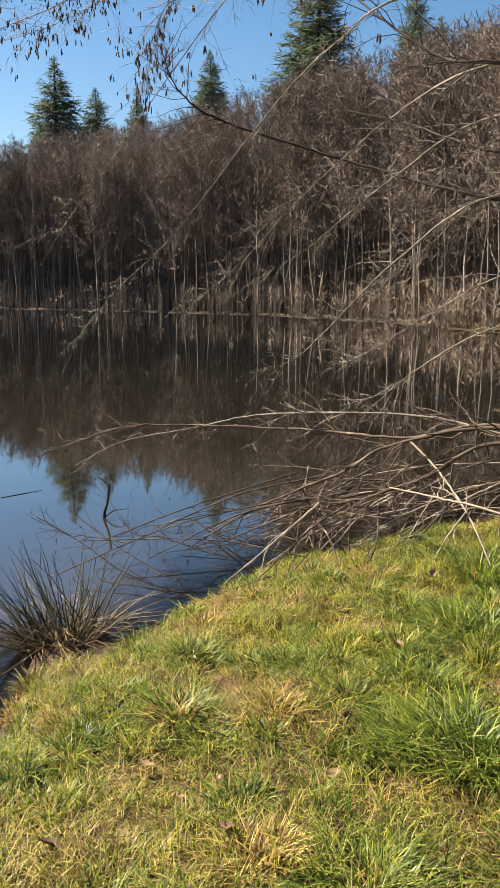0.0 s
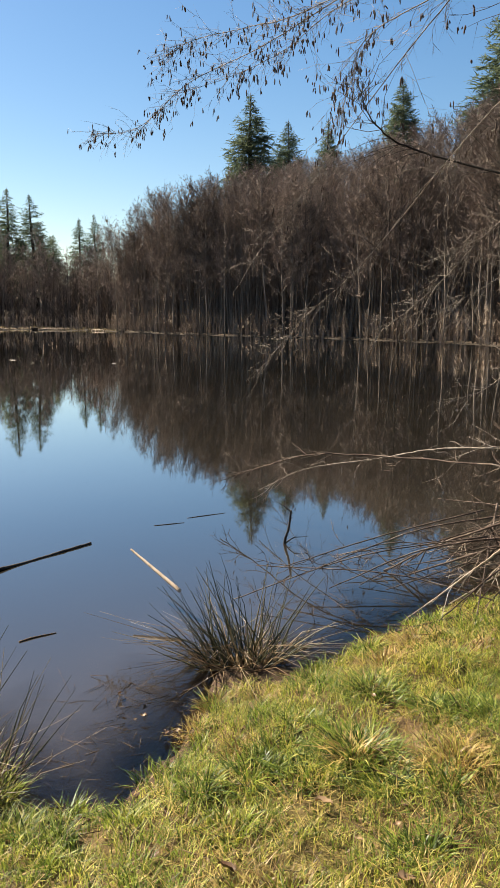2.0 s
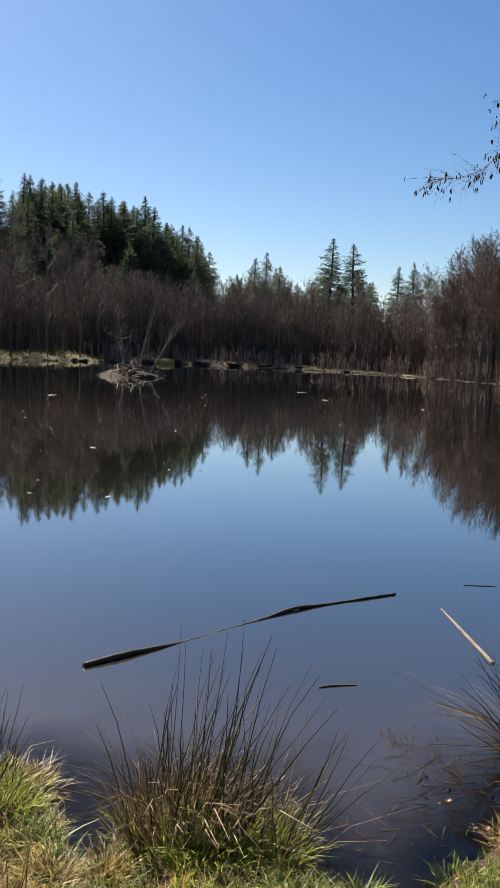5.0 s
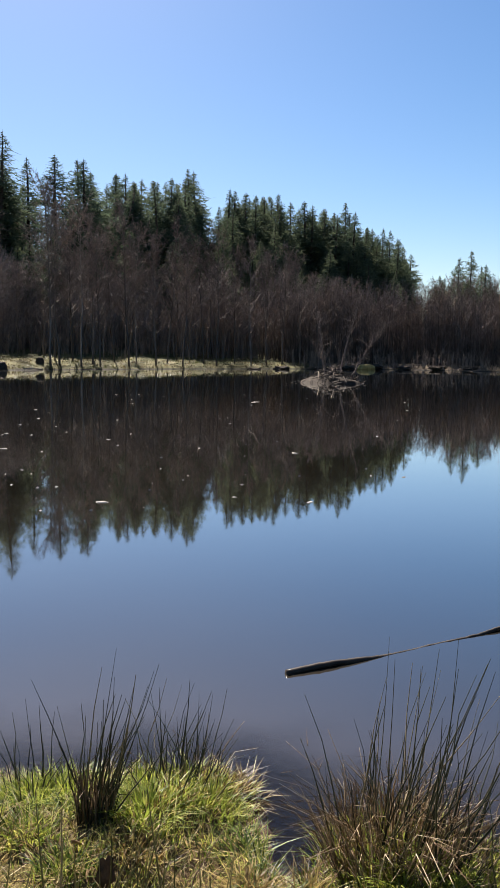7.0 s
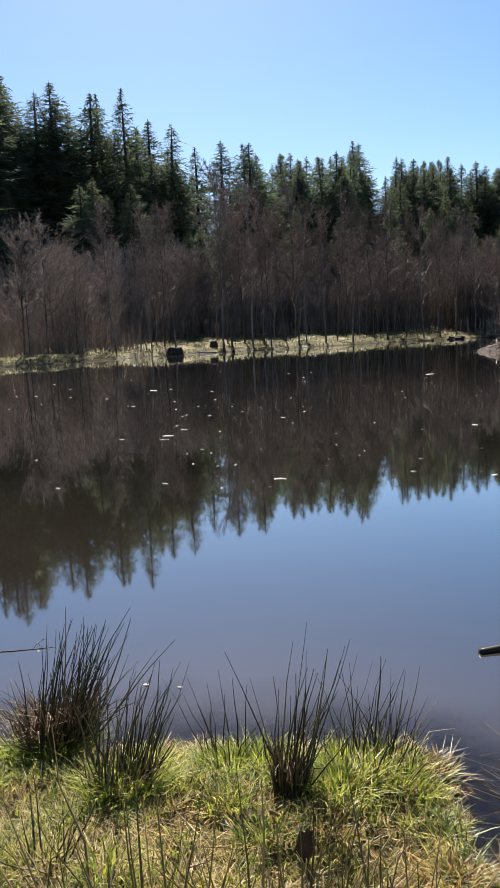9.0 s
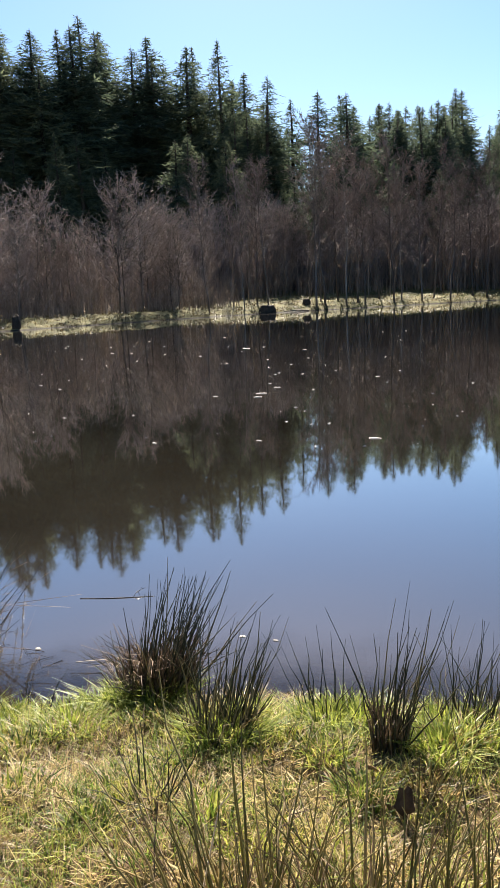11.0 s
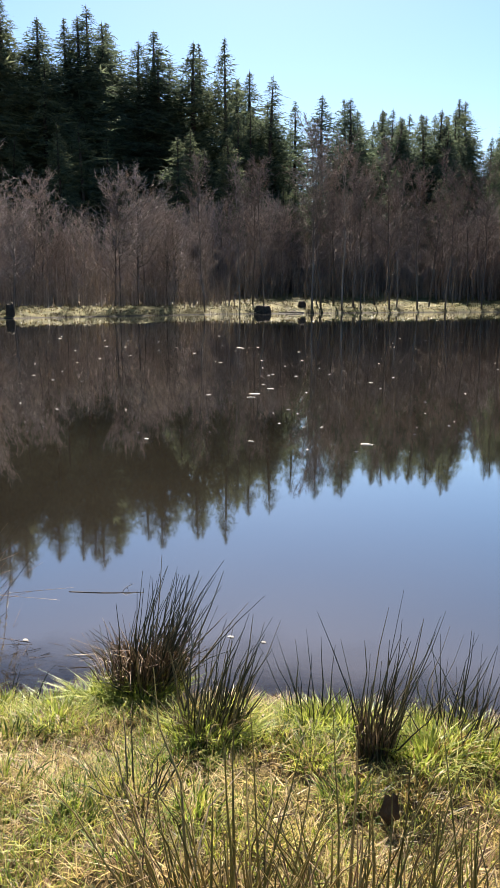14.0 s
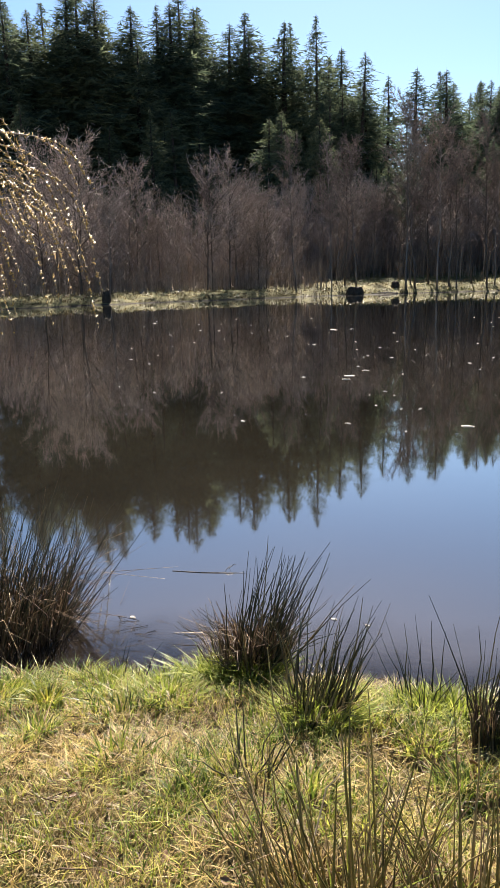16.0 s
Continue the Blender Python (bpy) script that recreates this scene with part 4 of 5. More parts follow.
rush_clump("tall sparse brown-green rushes on the bank", -1.68, 1.2, 0.12, 0.46, 50, 0.34, 44, dead=20, dead_h=0.4, skirt=20, skirt_h=0.3, kinds=OLD_STEMS, thick=1.15)
rush_clump("few short rushes at the water's edge", -3.55, 0.35, 0.12, 0.2, 26, 0.5, 42, skirt=120, skirt_h=0.1)
rush_clump("few short rushes at the water's edge", -2.75, 2.0, 0.12, 0.3, 22, 0.5, 43, dead=40, dead_h=0.2)
for x, y, rad, h, c in [(0.7, 2.26, 0.2, 0.17, 800), (0.52, 2.36, 0.14, 0.13, 380), (0.3, 1.72, 0.16, 0.11, 380), (-0.25, 2.62, 0.13, 0.12, 300), (0.98, 3.1, 0.24, 0.15, 600), (-0.62, 2.5, 0.12, 0.11, 240), (0.62, 2.72, 0.16, 0.12, 340), (1.2, 3.9, 0.16, 0.28, 260), (0.72, 1.75, 0.12, 0.12, 260)]:
    grass_tuft(x, y, rad, h, c, LUSH, "lush dark green tuft of long grass on the bank", lean=1.3)
for x, y, rad, h, c in [(-3.5, 0.74, 0.11, 0.24, 260), (-3.36, 0.86, 0.1, 0.2, 220), (-2.82, 1.02, 0.1, 0.2, 220), (-2.84, 1.5, 0.13, 0.18, 300), (-2.5, 1.62, 0.13, 0.16, 260), (-3.3, 0.75, 0.14, 0.12, 260), (-3.22, 0.5, 0.14, 0.11, 240), (-3.42, 0.55, 0.13, 0.13, 240), (-3.5, 0.28, 0.14, 0.12, 240), (-3.58, -0.05, 0.13, 0.13, 220), (-3.1, 1.15, 0.1, 0.12, 180), (-2.5, 1.9, 0.13, 0.13, 200), (-1.7, 2.1, 0.13, 0.16, 240)]:
    grass_tuft(x, y, rad, h, c, FRESH, "bright fresh green tuft of grass by the water", lean=0.9)
r = np.random.default_rng(78)
for _ in range(70):
    x, y = r.uniform(-0.8, 1.5), r.uniform(1.7, 4.3)
    if pond_distance(np.array([x]), np.array([y]))[0] > 0.15 and math.hypot(x, y) > 1.6:
        grass_tuft(x, y, r.uniform(0.06, 0.14), r.uniform(0.06, 0.11), int(r.integers(110, 240)), LUSH if r.random() < 0.75 else STRAW, "low tuft of dark green grass on the bank", lean=1.4)
r = np.random.default_rng(77)
made = 0
while made < 95:
    x, y = r.uniform(-4.0, 1.8), r.uniform(-0.6, 5.2)
    d = float(pond_distance(np.array([x]), np.array([y]))[0])
    if d < 0.06 or math.hypot(x, y) < 1.5 or not -22 < math.degrees(math.atan2(-x, y)) < 100 or (d > 0.5 and r.random() < 0.35):
        continue
    made += 1
    kind = r.random()
    mat, lab = (LUSH, "small tuft of fresh green grass on the bank") if kind < 0.35 else (GRASS, "small tuft of yellowish green grass on the bank") if kind < 0.8 else (STRAW, "small tuft of dry straw-coloured grass")
    grass_tuft(x, y, r.uniform(0.05, 0.13), r.uniform(0.06, 0.13), int(r.integers(60, 170)), mat, lab, lean=0.9)
edge = spline([(x, y, 0) for x, y in NEAR_BANK[:-2]], 240)
for i in range(110):
    x, y, _ = edge[int(r.integers(240))]
    x, y = x + r.normal(0, 0.05), y + r.normal(0, 0.05)
    d = float(pond_distance(np.array([x]), np.array([y]))[0])
    if not 0.0 < d < 0.2 or math.hypot(x, y) > 5.3:
        continue
    kind = r.random()
    mat, lab = (LUSH, "fresh green tuft of grass hanging over the bank's edge") if kind < 0.4 else (GRASS, "yellowish tuft of grass at the bank's edge") if kind < 0.7 else (STRAW, "dry tuft of grass hanging over the bank's edge")
    grass_tuft(x, y, r.uniform(0.05, 0.10), r.uniform(0.07, 0.15), int(r.integers(50, 130)), mat, lab, lean=1.2)
b = Build()
p = scatter(2600, -4.0, 1.9, -0.8, 5.2, 91, 0.0)
n = len(p)
a, ln = rng.random(n) * 6.283, rng.uniform(0.03, 0.16, n)
p[:, 2] += rng.uniform(0.01, 0.04, n)
spikes(b, p, p + np.stack([np.cos(a) * ln, np.sin(a) * ln, rng.uniform(-0.15, 0.3, n) * ln], 1), rng.uniform(0.0012, 0.003, n))
tagged(b.ob("ground_litter", ROTTEN), "small dead twigs and stalks lying in the grass", "litter", kind="stuff")


# ---------------------------------------------------------------- overhanging alder and fallen boughs
def bough(parent, ctrl, r0, r1, twigs, twig_len, seed, material=BRANCH, droop=-0.35, catkins=0.0, name="branch", fan=0.55, skip=0.25, knob=0.15):
    """A limb along a few points, with side shoots that carry finer shoots, and hanging catkins."""
    r = np.random.default_rng(seed)
    line = spline(ctrl, 8 * len(ctrl))
    line[2:-1] += r.normal(0, min(0.008, knob * r0), line[2:-1].shape)
    b = Build()
    tube(b, line, r0, r1, 6, power=0.7)
    limb = b.ob(name, material, parent)
    tb, cb = Build(), Build()
    n = len(line)
    tang = np.gradient(line, axis=0)
    tang /= np.linalg.norm(tang, axis=1, keepdims=True)
    ends = [(line[-1], tang[-1])]
    for i in range(twigs):
        k = int(n * (skip + (1 - skip) * r.random() ** 0.8)) - 1
        d = tang[k] + r.normal(0, fan, 3)
        d /= np.linalg.norm(d)
        ln = twig_len * r.uniform(0.3, 1.15) * (1.15 - 0.5 * k / n)
        p = [line[k]]
        for s in range(4):
            d = d + np.array([0, 0, droop * 0.25]) + r.normal(0, 0.22, 3)
            d /= np.linalg.norm(d)
            p.append(p[-1] + d * ln / 4)
        p = np.array(p)
        tube(tb, p, max(0.0022, r1 * 0.9) * r.uniform(0.8, 1.3), 0.0012, 4, cap=False)
        ends.append((p[-1], d))
        m = int(r.integers(3, 7))
        q = r.uniform(0.8, 4, m)
        root = np.stack([np.interp(q, range(5), p[:, c]) for c in range(3)], 1)
        dd = d + r.normal(0, 0.6, (m, 3)) + np.array([0, 0, droop * 0.4])
        dd /= np.linalg.norm(dd, axis=1, keepdims=True)
        tip = root + dd * (ln * r.uniform(0.12, 0.45, m))[:, None]
        spikes(tb, root, tip, np.full(m, 0.0022))
        ends += [(tip[j], dd[j]) for j in range(m)]
    if tb.v:
        tagged(tb.ob("twig_mass", material, limb), kind="stuff")
    if catkins:
        for p, d in ends:
            if r.random() < catkins:
                for _ in range(int(r.integers(1, 4))):
                    ln = r.uniform(0.03, 0.10)
                    top = p + r.normal(0, 0.015, 3)
                    low = top + np.array([r.normal(0, 0.01), r.normal(0, 0.01), -ln])
                    pts = np.array([top, top * 0.7 + low * 0.3, top * 0.25 + low * 0.75, low])
                    w = r.uniform(0.006, 0.010)
                    base = cb.n
                    tube(cb, pts, w, w, 5, cap=True)
                    v = cb.v[-1]
                    v[:5] = pts[0] + (v[:5] - pts[0]) * 0.25
                    v[-5:] = pts[-1] + (v[-5:] - pts[-1]) * 0.35
        if cb.v:
            tagged(cb.ob("catkin_mass", CATKIN, limb, "dark hanging catkins and small cones"), kind="stuff")
    return limb


overhang = empty("alder_tree", 0, 0, 0)
b = Build()
tube(b, spline([(4.1, 7.4, 0.2), (4.0, 7.45, 1.6), (3.8, 7.6, 3.4), (3.5, 7.9, 5.4), (3.0, 8.4, 8.0), (2.7, 8.8, 10.5)], 16), 0.17, 0.04, 10)
b.ob("trunk", BARK, overhang)
# the DARKBARK limbs carry their backlit silhouette in the bark colour
BOUGHS = [
    ([(3.85, 7.55, 2.3), (2.25, 7.16, 2.45), (1.14, 8.52, 2.95), (-0.27, 9.0, 3.46), (-0.73, 8.77, 3.7), (-0.92, 8.75, 4.1)], 0.040, 0.006, 26, 0.9, DARKBARK, 0.1),
    ([(3.85, 7.55, 2.9), (2.07, 6.69, 2.78), (1.36, 7.88, 3.26), (0.16, 9.0, 3.72)], 0.030, 0.005, 20, 0.9, DARKBARK, 0.1),
    ([(3.8, 7.6, 3.6), (1.89, 6.22, 3.34), (1.38, 6.35, 3.43), (0.8, 6.95, 4.04), (0.3, 7.6, 4.7)], 0.032, 0.006, 22, 0.9, DARKBARK, 0.15),
    ([(3.6, 7.8, 4.8), (1.24, 6.38, 3.87), (0.74, 7.16, 3.76), (0.21, 8.5, 3.5), (-0.98, 10.55, 2.41), (-1.95, 11.33, 1.62), (-2.7, 11.69, 0.79)], 0.022, 0.003, 44, 0.9, BRANCH, 0.05),
    ([(3.8, 7.6, 3.4), (1.98, 6.51, 3.41), (1.36, 7.88, 3.32), (0.47, 8.99, 2.61), (-0.03, 9.5, 2.09), (-0.66, 9.98, 1.56)], 0.022, 0.004, 44, 0.9, BRANCH, 0.0),
    ([(3.85, 7.55, 3.1), (1.91, 6.21, 2.99), (1.38, 7.88, 2.77), (0.63, 9.48, 2.15), (-0.1, 10.0, 1.73)], 0.024, 0.004, 44, 0.9, BRANCH, 0.0),
    ([(3.9, 7.5, 2.5), (1.88, 6.01, 2.41), (1.3, 7.28, 1.96), (0.76, 9.17, 1.13), (0.47, 9.99, 0.79), (0.16, 10.3, 0.68)], 0.024, 0.004, 37, 0.8, BRANCH, 0.0),
    ([(4.0, 7.45, 1.7), (1.94, 5.99, 1.47), (1.41, 6.65, 1.06), (1.22, 6.89, 0.84), (0.81, 7.15, 0.66)], 0.018, 0.004, 20, 0.7, BRANCH, 0.0),
    ([(3.2, 8.2, 6.4), (1.0, 8.6, 5.8), (-0.2, 9.2, 4.81), (-1.29, 10.42, 3.9), (-1.8, 10.85, 3.36), (-2.82, 11.66, 2.41)], 0.024, 0.003, 44, 0.9, BRANCH, 0.15),
    ([(3.1, 8.3, 7.0), (0.6, 9.5, 6.0), (-1.67, 10.37, 5.46), (-2.64, 11.2, 5.59), (-3.53, 11.48, 5.57), (-3.96, 11.55, 5.4)], 0.022, 0.004, 56, 0.7, BRANCH, 0.38),
    ([(3.1, 8.3, 6.8), (0.6, 9.5, 5.9), (-1.08, 9.94, 5.47), (-2.38, 10.74, 5.18), (-3.6, 11.46, 5.0), (-4.44, 11.59, 4.46), (-5.12, 11.42, 4.37)], 0.022, 0.004, 64, 0.7, BRANCH, 0.38),
    ([(3.2, 8.2, 6.0), (-0.12, 8.99, 5.0), (-0.97, 9.95, 4.91), (-1.11, 9.94, 4.49), (-1.32, 10.11, 4.03)], 0.018, 0.003, 46, 0.7, BRANCH, 0.4),
    ([(3.1, 8.3, 7.2), (0.4, 10.3, 6.1), (-1.35, 10.92, 5.67), (-2.17, 11.3, 5.3), (-3.03, 11.62, 5.09), (-3.93, 11.66, 4.9)], 0.018, 0.003, 50, 0.7, BRANCH, 0.5),
    ([(3.9, 7.5, 2.0), (2.4, 7.0, 1.9), (1.9, 8.2, 1.5), (1.5, 9.6, 1.0), (1.2, 10.6, 0.7)], 0.018, 0.003, 57, 0.9, BRANCH, 0.0),
    ([(3.9, 7.5, 2.7), (2.3, 7.6, 2.6), (1.9, 9.0, 2.1), (1.5, 10.3, 1.6)], 0.018, 0.003, 57, 0.9, BRANCH, 0.0),
]
for i, (ctrl, r0, r1, tw, tl, mt, ck) in enumerate(BOUGHS):
    bough(overhang, ctrl, r0 * (0.7 if mt is DARKBARK else 0.5), r1 * 0.7, int(tw * 1.9), tl, 100 + i, mt, catkins=ck * 0.55, fan=0.62)
tagged(overhang, "leafless alder leaning over the pond with long drooping branches", "tree")

FALLEN = [
    ([(3.4, 2.9, 0.35), (2.4, 3.7, 0.8), (1.45, 4.37, 0.97), (0.95, 4.71, 0.84), (0.45, 5.28, 0.78), (-0.19, 5.8, 0.72), (-0.97, 6.23, 0.64), (-1.57, 6.62, 0.41), (-1.9, 6.74, 0.27)], 0.015, 0.004, 34, 0.5, BRUSH),
    ([(3.3, 3.2, 0.35), (2.4, 4.0, 0.75), (1.48, 4.46, 0.9), (1.03, 4.79, 0.96), (0.37, 5.29, 0.9), (-0.06, 5.6, 0.82), (-0.45, 5.98, 0.67), (-1.07, 6.41, 0.48), (-1.51, 6.63, 0.23)], 0.012, 0.003, 34, 0.45, BRANCH),
    ([(3.3, 2.8, 0.35), (2.2, 3.6, 0.9), (1.35, 4.08, 1.01), (0.8, 4.43, 0.85), (0.54, 4.67, 0.63), (0.06, 5.2, 0.27), (-0.42, 5.38, -0.06)], 0.016, 0.006, 26, 0.5, BRUSH),
    ([(3.0, 2.7, 0.35), (2.1, 3.4, 0.8), (1.29, 3.89, 0.97), (1.0, 4.29, 0.71), (0.66, 4.55, 0.5), (0.42, 4.88, 0.37), (-0.17, 5.2, 0.03)], 0.016, 0.006, 24, 0.5, BRUSH),
    ([(2.3, 2.9, 0.4), (1.27, 3.74, 0.63), (1.01, 4.08, 0.63), (0.8, 4.43, 0.6)], 0.009, 0.004, 4, 0.4, DEADWOOD),
    ([(0.92, 4.5, 0.86), (1.0, 4.3, 0.78), (1.06, 4.17, 0.7), (1.14, 3.94, 0.55), (1.2, 3.75, 0.36)], 0.007, 0.005, 3, 0.3, DEADWOOD),
]
for i, (ctrl, r0, r1, tw, tl, mt) in enumerate(FALLEN):
    e = empty("fallen_branch", 0, 0, 0)
    bough(e, ctrl, r0, r1, tw, tl, 200 + i, mt, droop=-0.1, fan=0.5)
    tagged(e, "fallen leafless branch reaching from the bank over the water", "branch", "fallen branches at the waterline")

# heaped brushwood in the shallows
r = np.random.default_rng(5)
for i in range(74):
    x, y = r.uniform(-0.1, 1.7), r.uniform(4.75, 6.3)
    y += max(0.0, (x - 0.5) * 0.3)
    L = r.uniform(0.5, 1.6)
    a = math.pi + r.normal(0.0, 0.6) - 0.45
    z0, z1 = r.uniform(0.08, 0.5), r.uniform(-0.03, 0.18)
    p0 = np.array([x + 0.4, y - 0.2, z0])
    p1 = p0 + np.array([math.cos(a) * L, -math.sin(a) * L, 0])
    p1[2] = z1
    mid = (p0 + p1) / 2 + np.array([r.normal(0, 0.05), r.normal(0, 0.05), r.uniform(0, 0.12)])
    e = empty("brushwood", 0, 0, 0)
    bough(e, [p0, mid, p1], r.uniform(0.004, 0.010), 0.003, int(r.integers(3, 8)), 0.35, 300 + i, DEADWOOD if r.random() < 0.2 else BRUSH, droop=-0.1, name="stick", skip=0.1)
    tagged(e, "grey-brown twiggy stick heaped in the shallow water", "stick", "brushwood heap in the shallows")


# ---------------------------------------------------------------- things in and on the water
def stick(name, ctrl, r0, r1, material, label, category="stick", twigs=0, group=""):
    e = empty(name, 0, 0, 0)
    bough(e, ctrl, r0, r1, twigs, 0.2, int(abs(ctrl[0][0]) * 1000) + 5, material, name="stem", droop=0, knob=0.05)
    return tagged(e, label, category, group)


stick("floating_log", [(-3.34, 3.07, 0.004), (-3.26, 3.36, 0.012), (-3.17, 3.72, -0.011), (-3.1, 4.1, -0.011), (-3.03, 4.4, -0.004), (-2.98, 4.66, 0.014), (-2.86, 4.95, 0.0), (-2.74, 5.2, 0.004), (-2.6, 5.5, 0.006)], 0.020, 0.009, WETWOOD, "long dark waterlogged branch floating half sunk in the pond", "log")
stick("bleached_branch", [(-1.88, 4.54, 0.29), (-1.74, 4.44, 0.245), (-1.60, 4.34, 0.2), (-1.46, 4.24, 0.155)], 0.006, 0.013, DEADWOOD, "bleached bare branch leaning out of the rushes", "branch")
stick("dead_stick", [(-1.12, 5.83, -0.2), (-1.13, 5.83, 0.0), (-1.10, 5.83, 0.12), (-1.08, 5.84, 0.27)], 0.016, 0.008, WETWOOD, "dark upright stick poking out of the water", twigs=3)
stick("floating_stick", [(-4.89, 0.82, 0.0), (-4.8, 1.0, 0.002), (-4.72, 1.22, 0.0)], 0.0035, 0.002, WETWOOD, "thin black stick floating on the pond", twigs=1)
stick("floating_stick", [(-2.2, 3.68, 0.002), (-2.15, 3.75, 0.004), (-2.06, 3.84, 0.002)], 0.006, 0.003, ROTTEN, "short brown stick floating near the bank")
stick("floating_stick", [(-2.3, 6.1, 0.0), (-2.18, 6.18, 0.002), (-2.08, 6.25, 0.0)], 0.004, 0.003, WETWOOD, "short dark stick floating on the pond")
stick("floating_stick", [(-2.1, 6.4, 0.0), (-2.0, 6.49, 0.002), (-1.82, 6.65, 0.0)], 0.004, 0.003, WETWOOD, "short dark stick floating on the pond")


def chip(name, x, y, w, l, turn, label, material=None, h=0.005):
    """A flat irregular flake with a thickness, floating on the water."""
    r = np.random.default_rng(int(abs(x * 91 + y * 57) * 100))
    k = 9
    ang = np.linspace(0, 6.283, k, endpoint=False)
    rad = r.uniform(0.65, 1.1, k)
    xy = np.stack([np.cos(ang) * rad * l / 2, np.sin(ang) * rad * w / 2], 1)
    top = np.concatenate([xy * 0.9, np.full((k, 1), h) + r.uniform(0, h * 0.6, (k, 1))], 1)
    low = np.concatenate([xy, np.full((k, 1), -0.004)], 1)
    v = np.concatenate([low, top, [[0, 0, h * 1.6]]])
    f = [(i, (i + 1) % k, k + (i + 1) % k, k + i) for i in range(k)] + [(k + i, k + (i + 1) % k, 2 * k) for i in range(k)]
    ob = mesh_ob(name, v, f, material or DEADWOOD)
    ob.matrix_basis = pose(x, y, 0, 0, 0, turn)
    return tagged(ob, label, "debris", "debris afloat on the pond")


FOAM = rough_mat("pale_bark", [(0.3, (0.17, 0.155, 0.13)), (0.7, (0.38, 0.355, 0.315))], 12.0, bump_d=0.003)
for x, y, w, l in [(-8.24, 4.76, 0.1, 0.2), (-6.8, 6.69, 0.05, 0.2), (-10.2, 9.7, 0.09, 0.2), (-13.0, 5.35, 0.14, 0.34), (-13.6, 5.9, 0.1, 0.22), (-12.6, 5.1, 0.08, 0.2), (-9.5, 2.5, 0.05, 0.15), (-8.9, 3.6, 0.05, 0.12),
                   (-21.3, 18.4, 0.25, 0.7), (-4.31, 0.51, 0.03, 0.05), (-3.97, 1.47, 0.03, 0.05), (-3.85, 1.6, 0.025, 0.05), (-24, 9.4, 0.15, 0.7), (-15.5, 27, 0.15, 0.6), (-19, 31, 0.15, 0.7), (-11, 26, 0.12, 0.4)]:
    chip("floating_debris", x, y, w, l * 0.75, (x * 37) % 180, "pale flake of bark or foam floating on the pond", FOAM, min(0.005, 0.07 * w))
b = Build()
r = np.random.default_rng(15)
for _ in range(110):
    az, D = radians(r.uniform(38, 84)), 9 + 24 * r.random() ** 1.4
    x, y, q = -math.sin(az) * D, math.cos(az) * D, r.uniform(0.006, 0.022) * (0.6 + D / 14)
    if pond_distance(np.array([x]), np.array([y]))[0] > -0.6:
        continue
    a = r.random() * 6.283
    u, w = np.array([math.cos(a), math.sin(a), 0]) * q * 1.6, np.array([-math.sin(a), math.cos(a), 0]) * q * 0.7
    c = np.array([x, y, 0])
    v = [c - u, c - w, c + u, c + w, c + np.array([0, 0, 0.012])]
    b.add(v, np.array([(0, 1, 4), (1, 2, 4), (2, 3, 4), (3, 0, 4)]))
tagged(b.ob("floating_specks", FOAM, smooth=False), "scattered pale specks and fluff floating on the pond", "debris", kind="stuff")
# rotting stems under the bank
b = Build()
for cx, cy, n, L in [(-1.35, 2.75, 70, 0.16), (-1.25, 3.2, 70, 0.2), (-2.2, 2.15, 46, 0.14), (-2.25, 2.45, 60, 0.2), (-0.4, 4.5, 60, 0.2), (-3.75, 0.5, 26, 0.15), (-4.1, 0.35, 36, 0.25), (0.3, 5.3, 110, 0.35), (-0.4, 5.6, 60, 0.3)]:
    x, y, a = r.normal(cx, 0.18, n), r.normal(cy, 0.18, n), r.random(n) * 6.283
    ln = L * r.uniform(0.4, 1.3, n)
    z = np.maximum(ground_height(x, y), 0.0) + 0.004
    p = np.stack([x, y, z], 1)
    spikes(b, p, p + np.stack([np.cos(a) * ln, np.sin(a) * ln, r.uniform(-0.1, 0.2, n) * ln], 1), r.uniform(0.0008, 0.002, n))
tagged(b.ob("rotting_stems", ROTTEN), "dead rush stems and twigs matted in the shallows", "debris", kind="stuff")


# ---------------------------------------------------------------- far shore
def brush_lodge(x, y):
    """A low island of piled sticks with a leaning bare sapling."""
    e = empty("brush_lodge", 0, 0, 0)
    r = np.random.default_rng(9)
    core = Build()
    k, rows = 18, 5
    v, f = [], []
    for j in range(rows):
        t = j / (rows - 1)
        for i in range(k):
            a = i * 6.283 / k
            rr = (1 - t * 0.92) * (1 + 0.18 * math.sin(3 * a + j) + r.normal(0, 0.05))
            v.append((x + math.cos(a) * rr * 2.2, y + math.sin(a) * rr * 1.7, -0.1 + 0.62 * t ** 0.7 + r.normal(0, 0.03)))
    f = [(j * k + i, j * k + (i + 1) % k, (j + 1) * k + (i + 1) % k, (j + 1) * k + i) for j in range(rows - 1) for i in range(k)] + [tuple((rows - 1) * k + i for i in range(k))]
    mesh_ob("mound", np.array(v), f, EARTH, e, "dark mud and rotten wood")
    for i in range(170):
        a, rr = r.random() * 6.283, r.uniform(0.1, 1.05)
        z = 0.56 * (1 - rr) + 0.07
        c = np.array([x + math.cos(a) * rr * 2.1, y + math.sin(a) * rr * 1.6, z])
        d = np.array([math.cos(a + r.normal(0, 0.9)), math.sin(a + r.normal(0, 0.9)), -0.25 + r.normal(0, 0.35)])
        L = r.uniform(0.5, 1.4)
        b = Build()
        tube(b, np.array([c - d * L / 2, c + r.normal(0, 0.05, 3), c + d * L / 2]), r.uniform(0.014, 0.032), 0.01, 5)
        b.ob("stick", DEADWOOD if r.random() < 0.2 else DARKBARK, e)
    return tagged(e, "low island heap of grey sticks and mud in the pond", "brush heap")


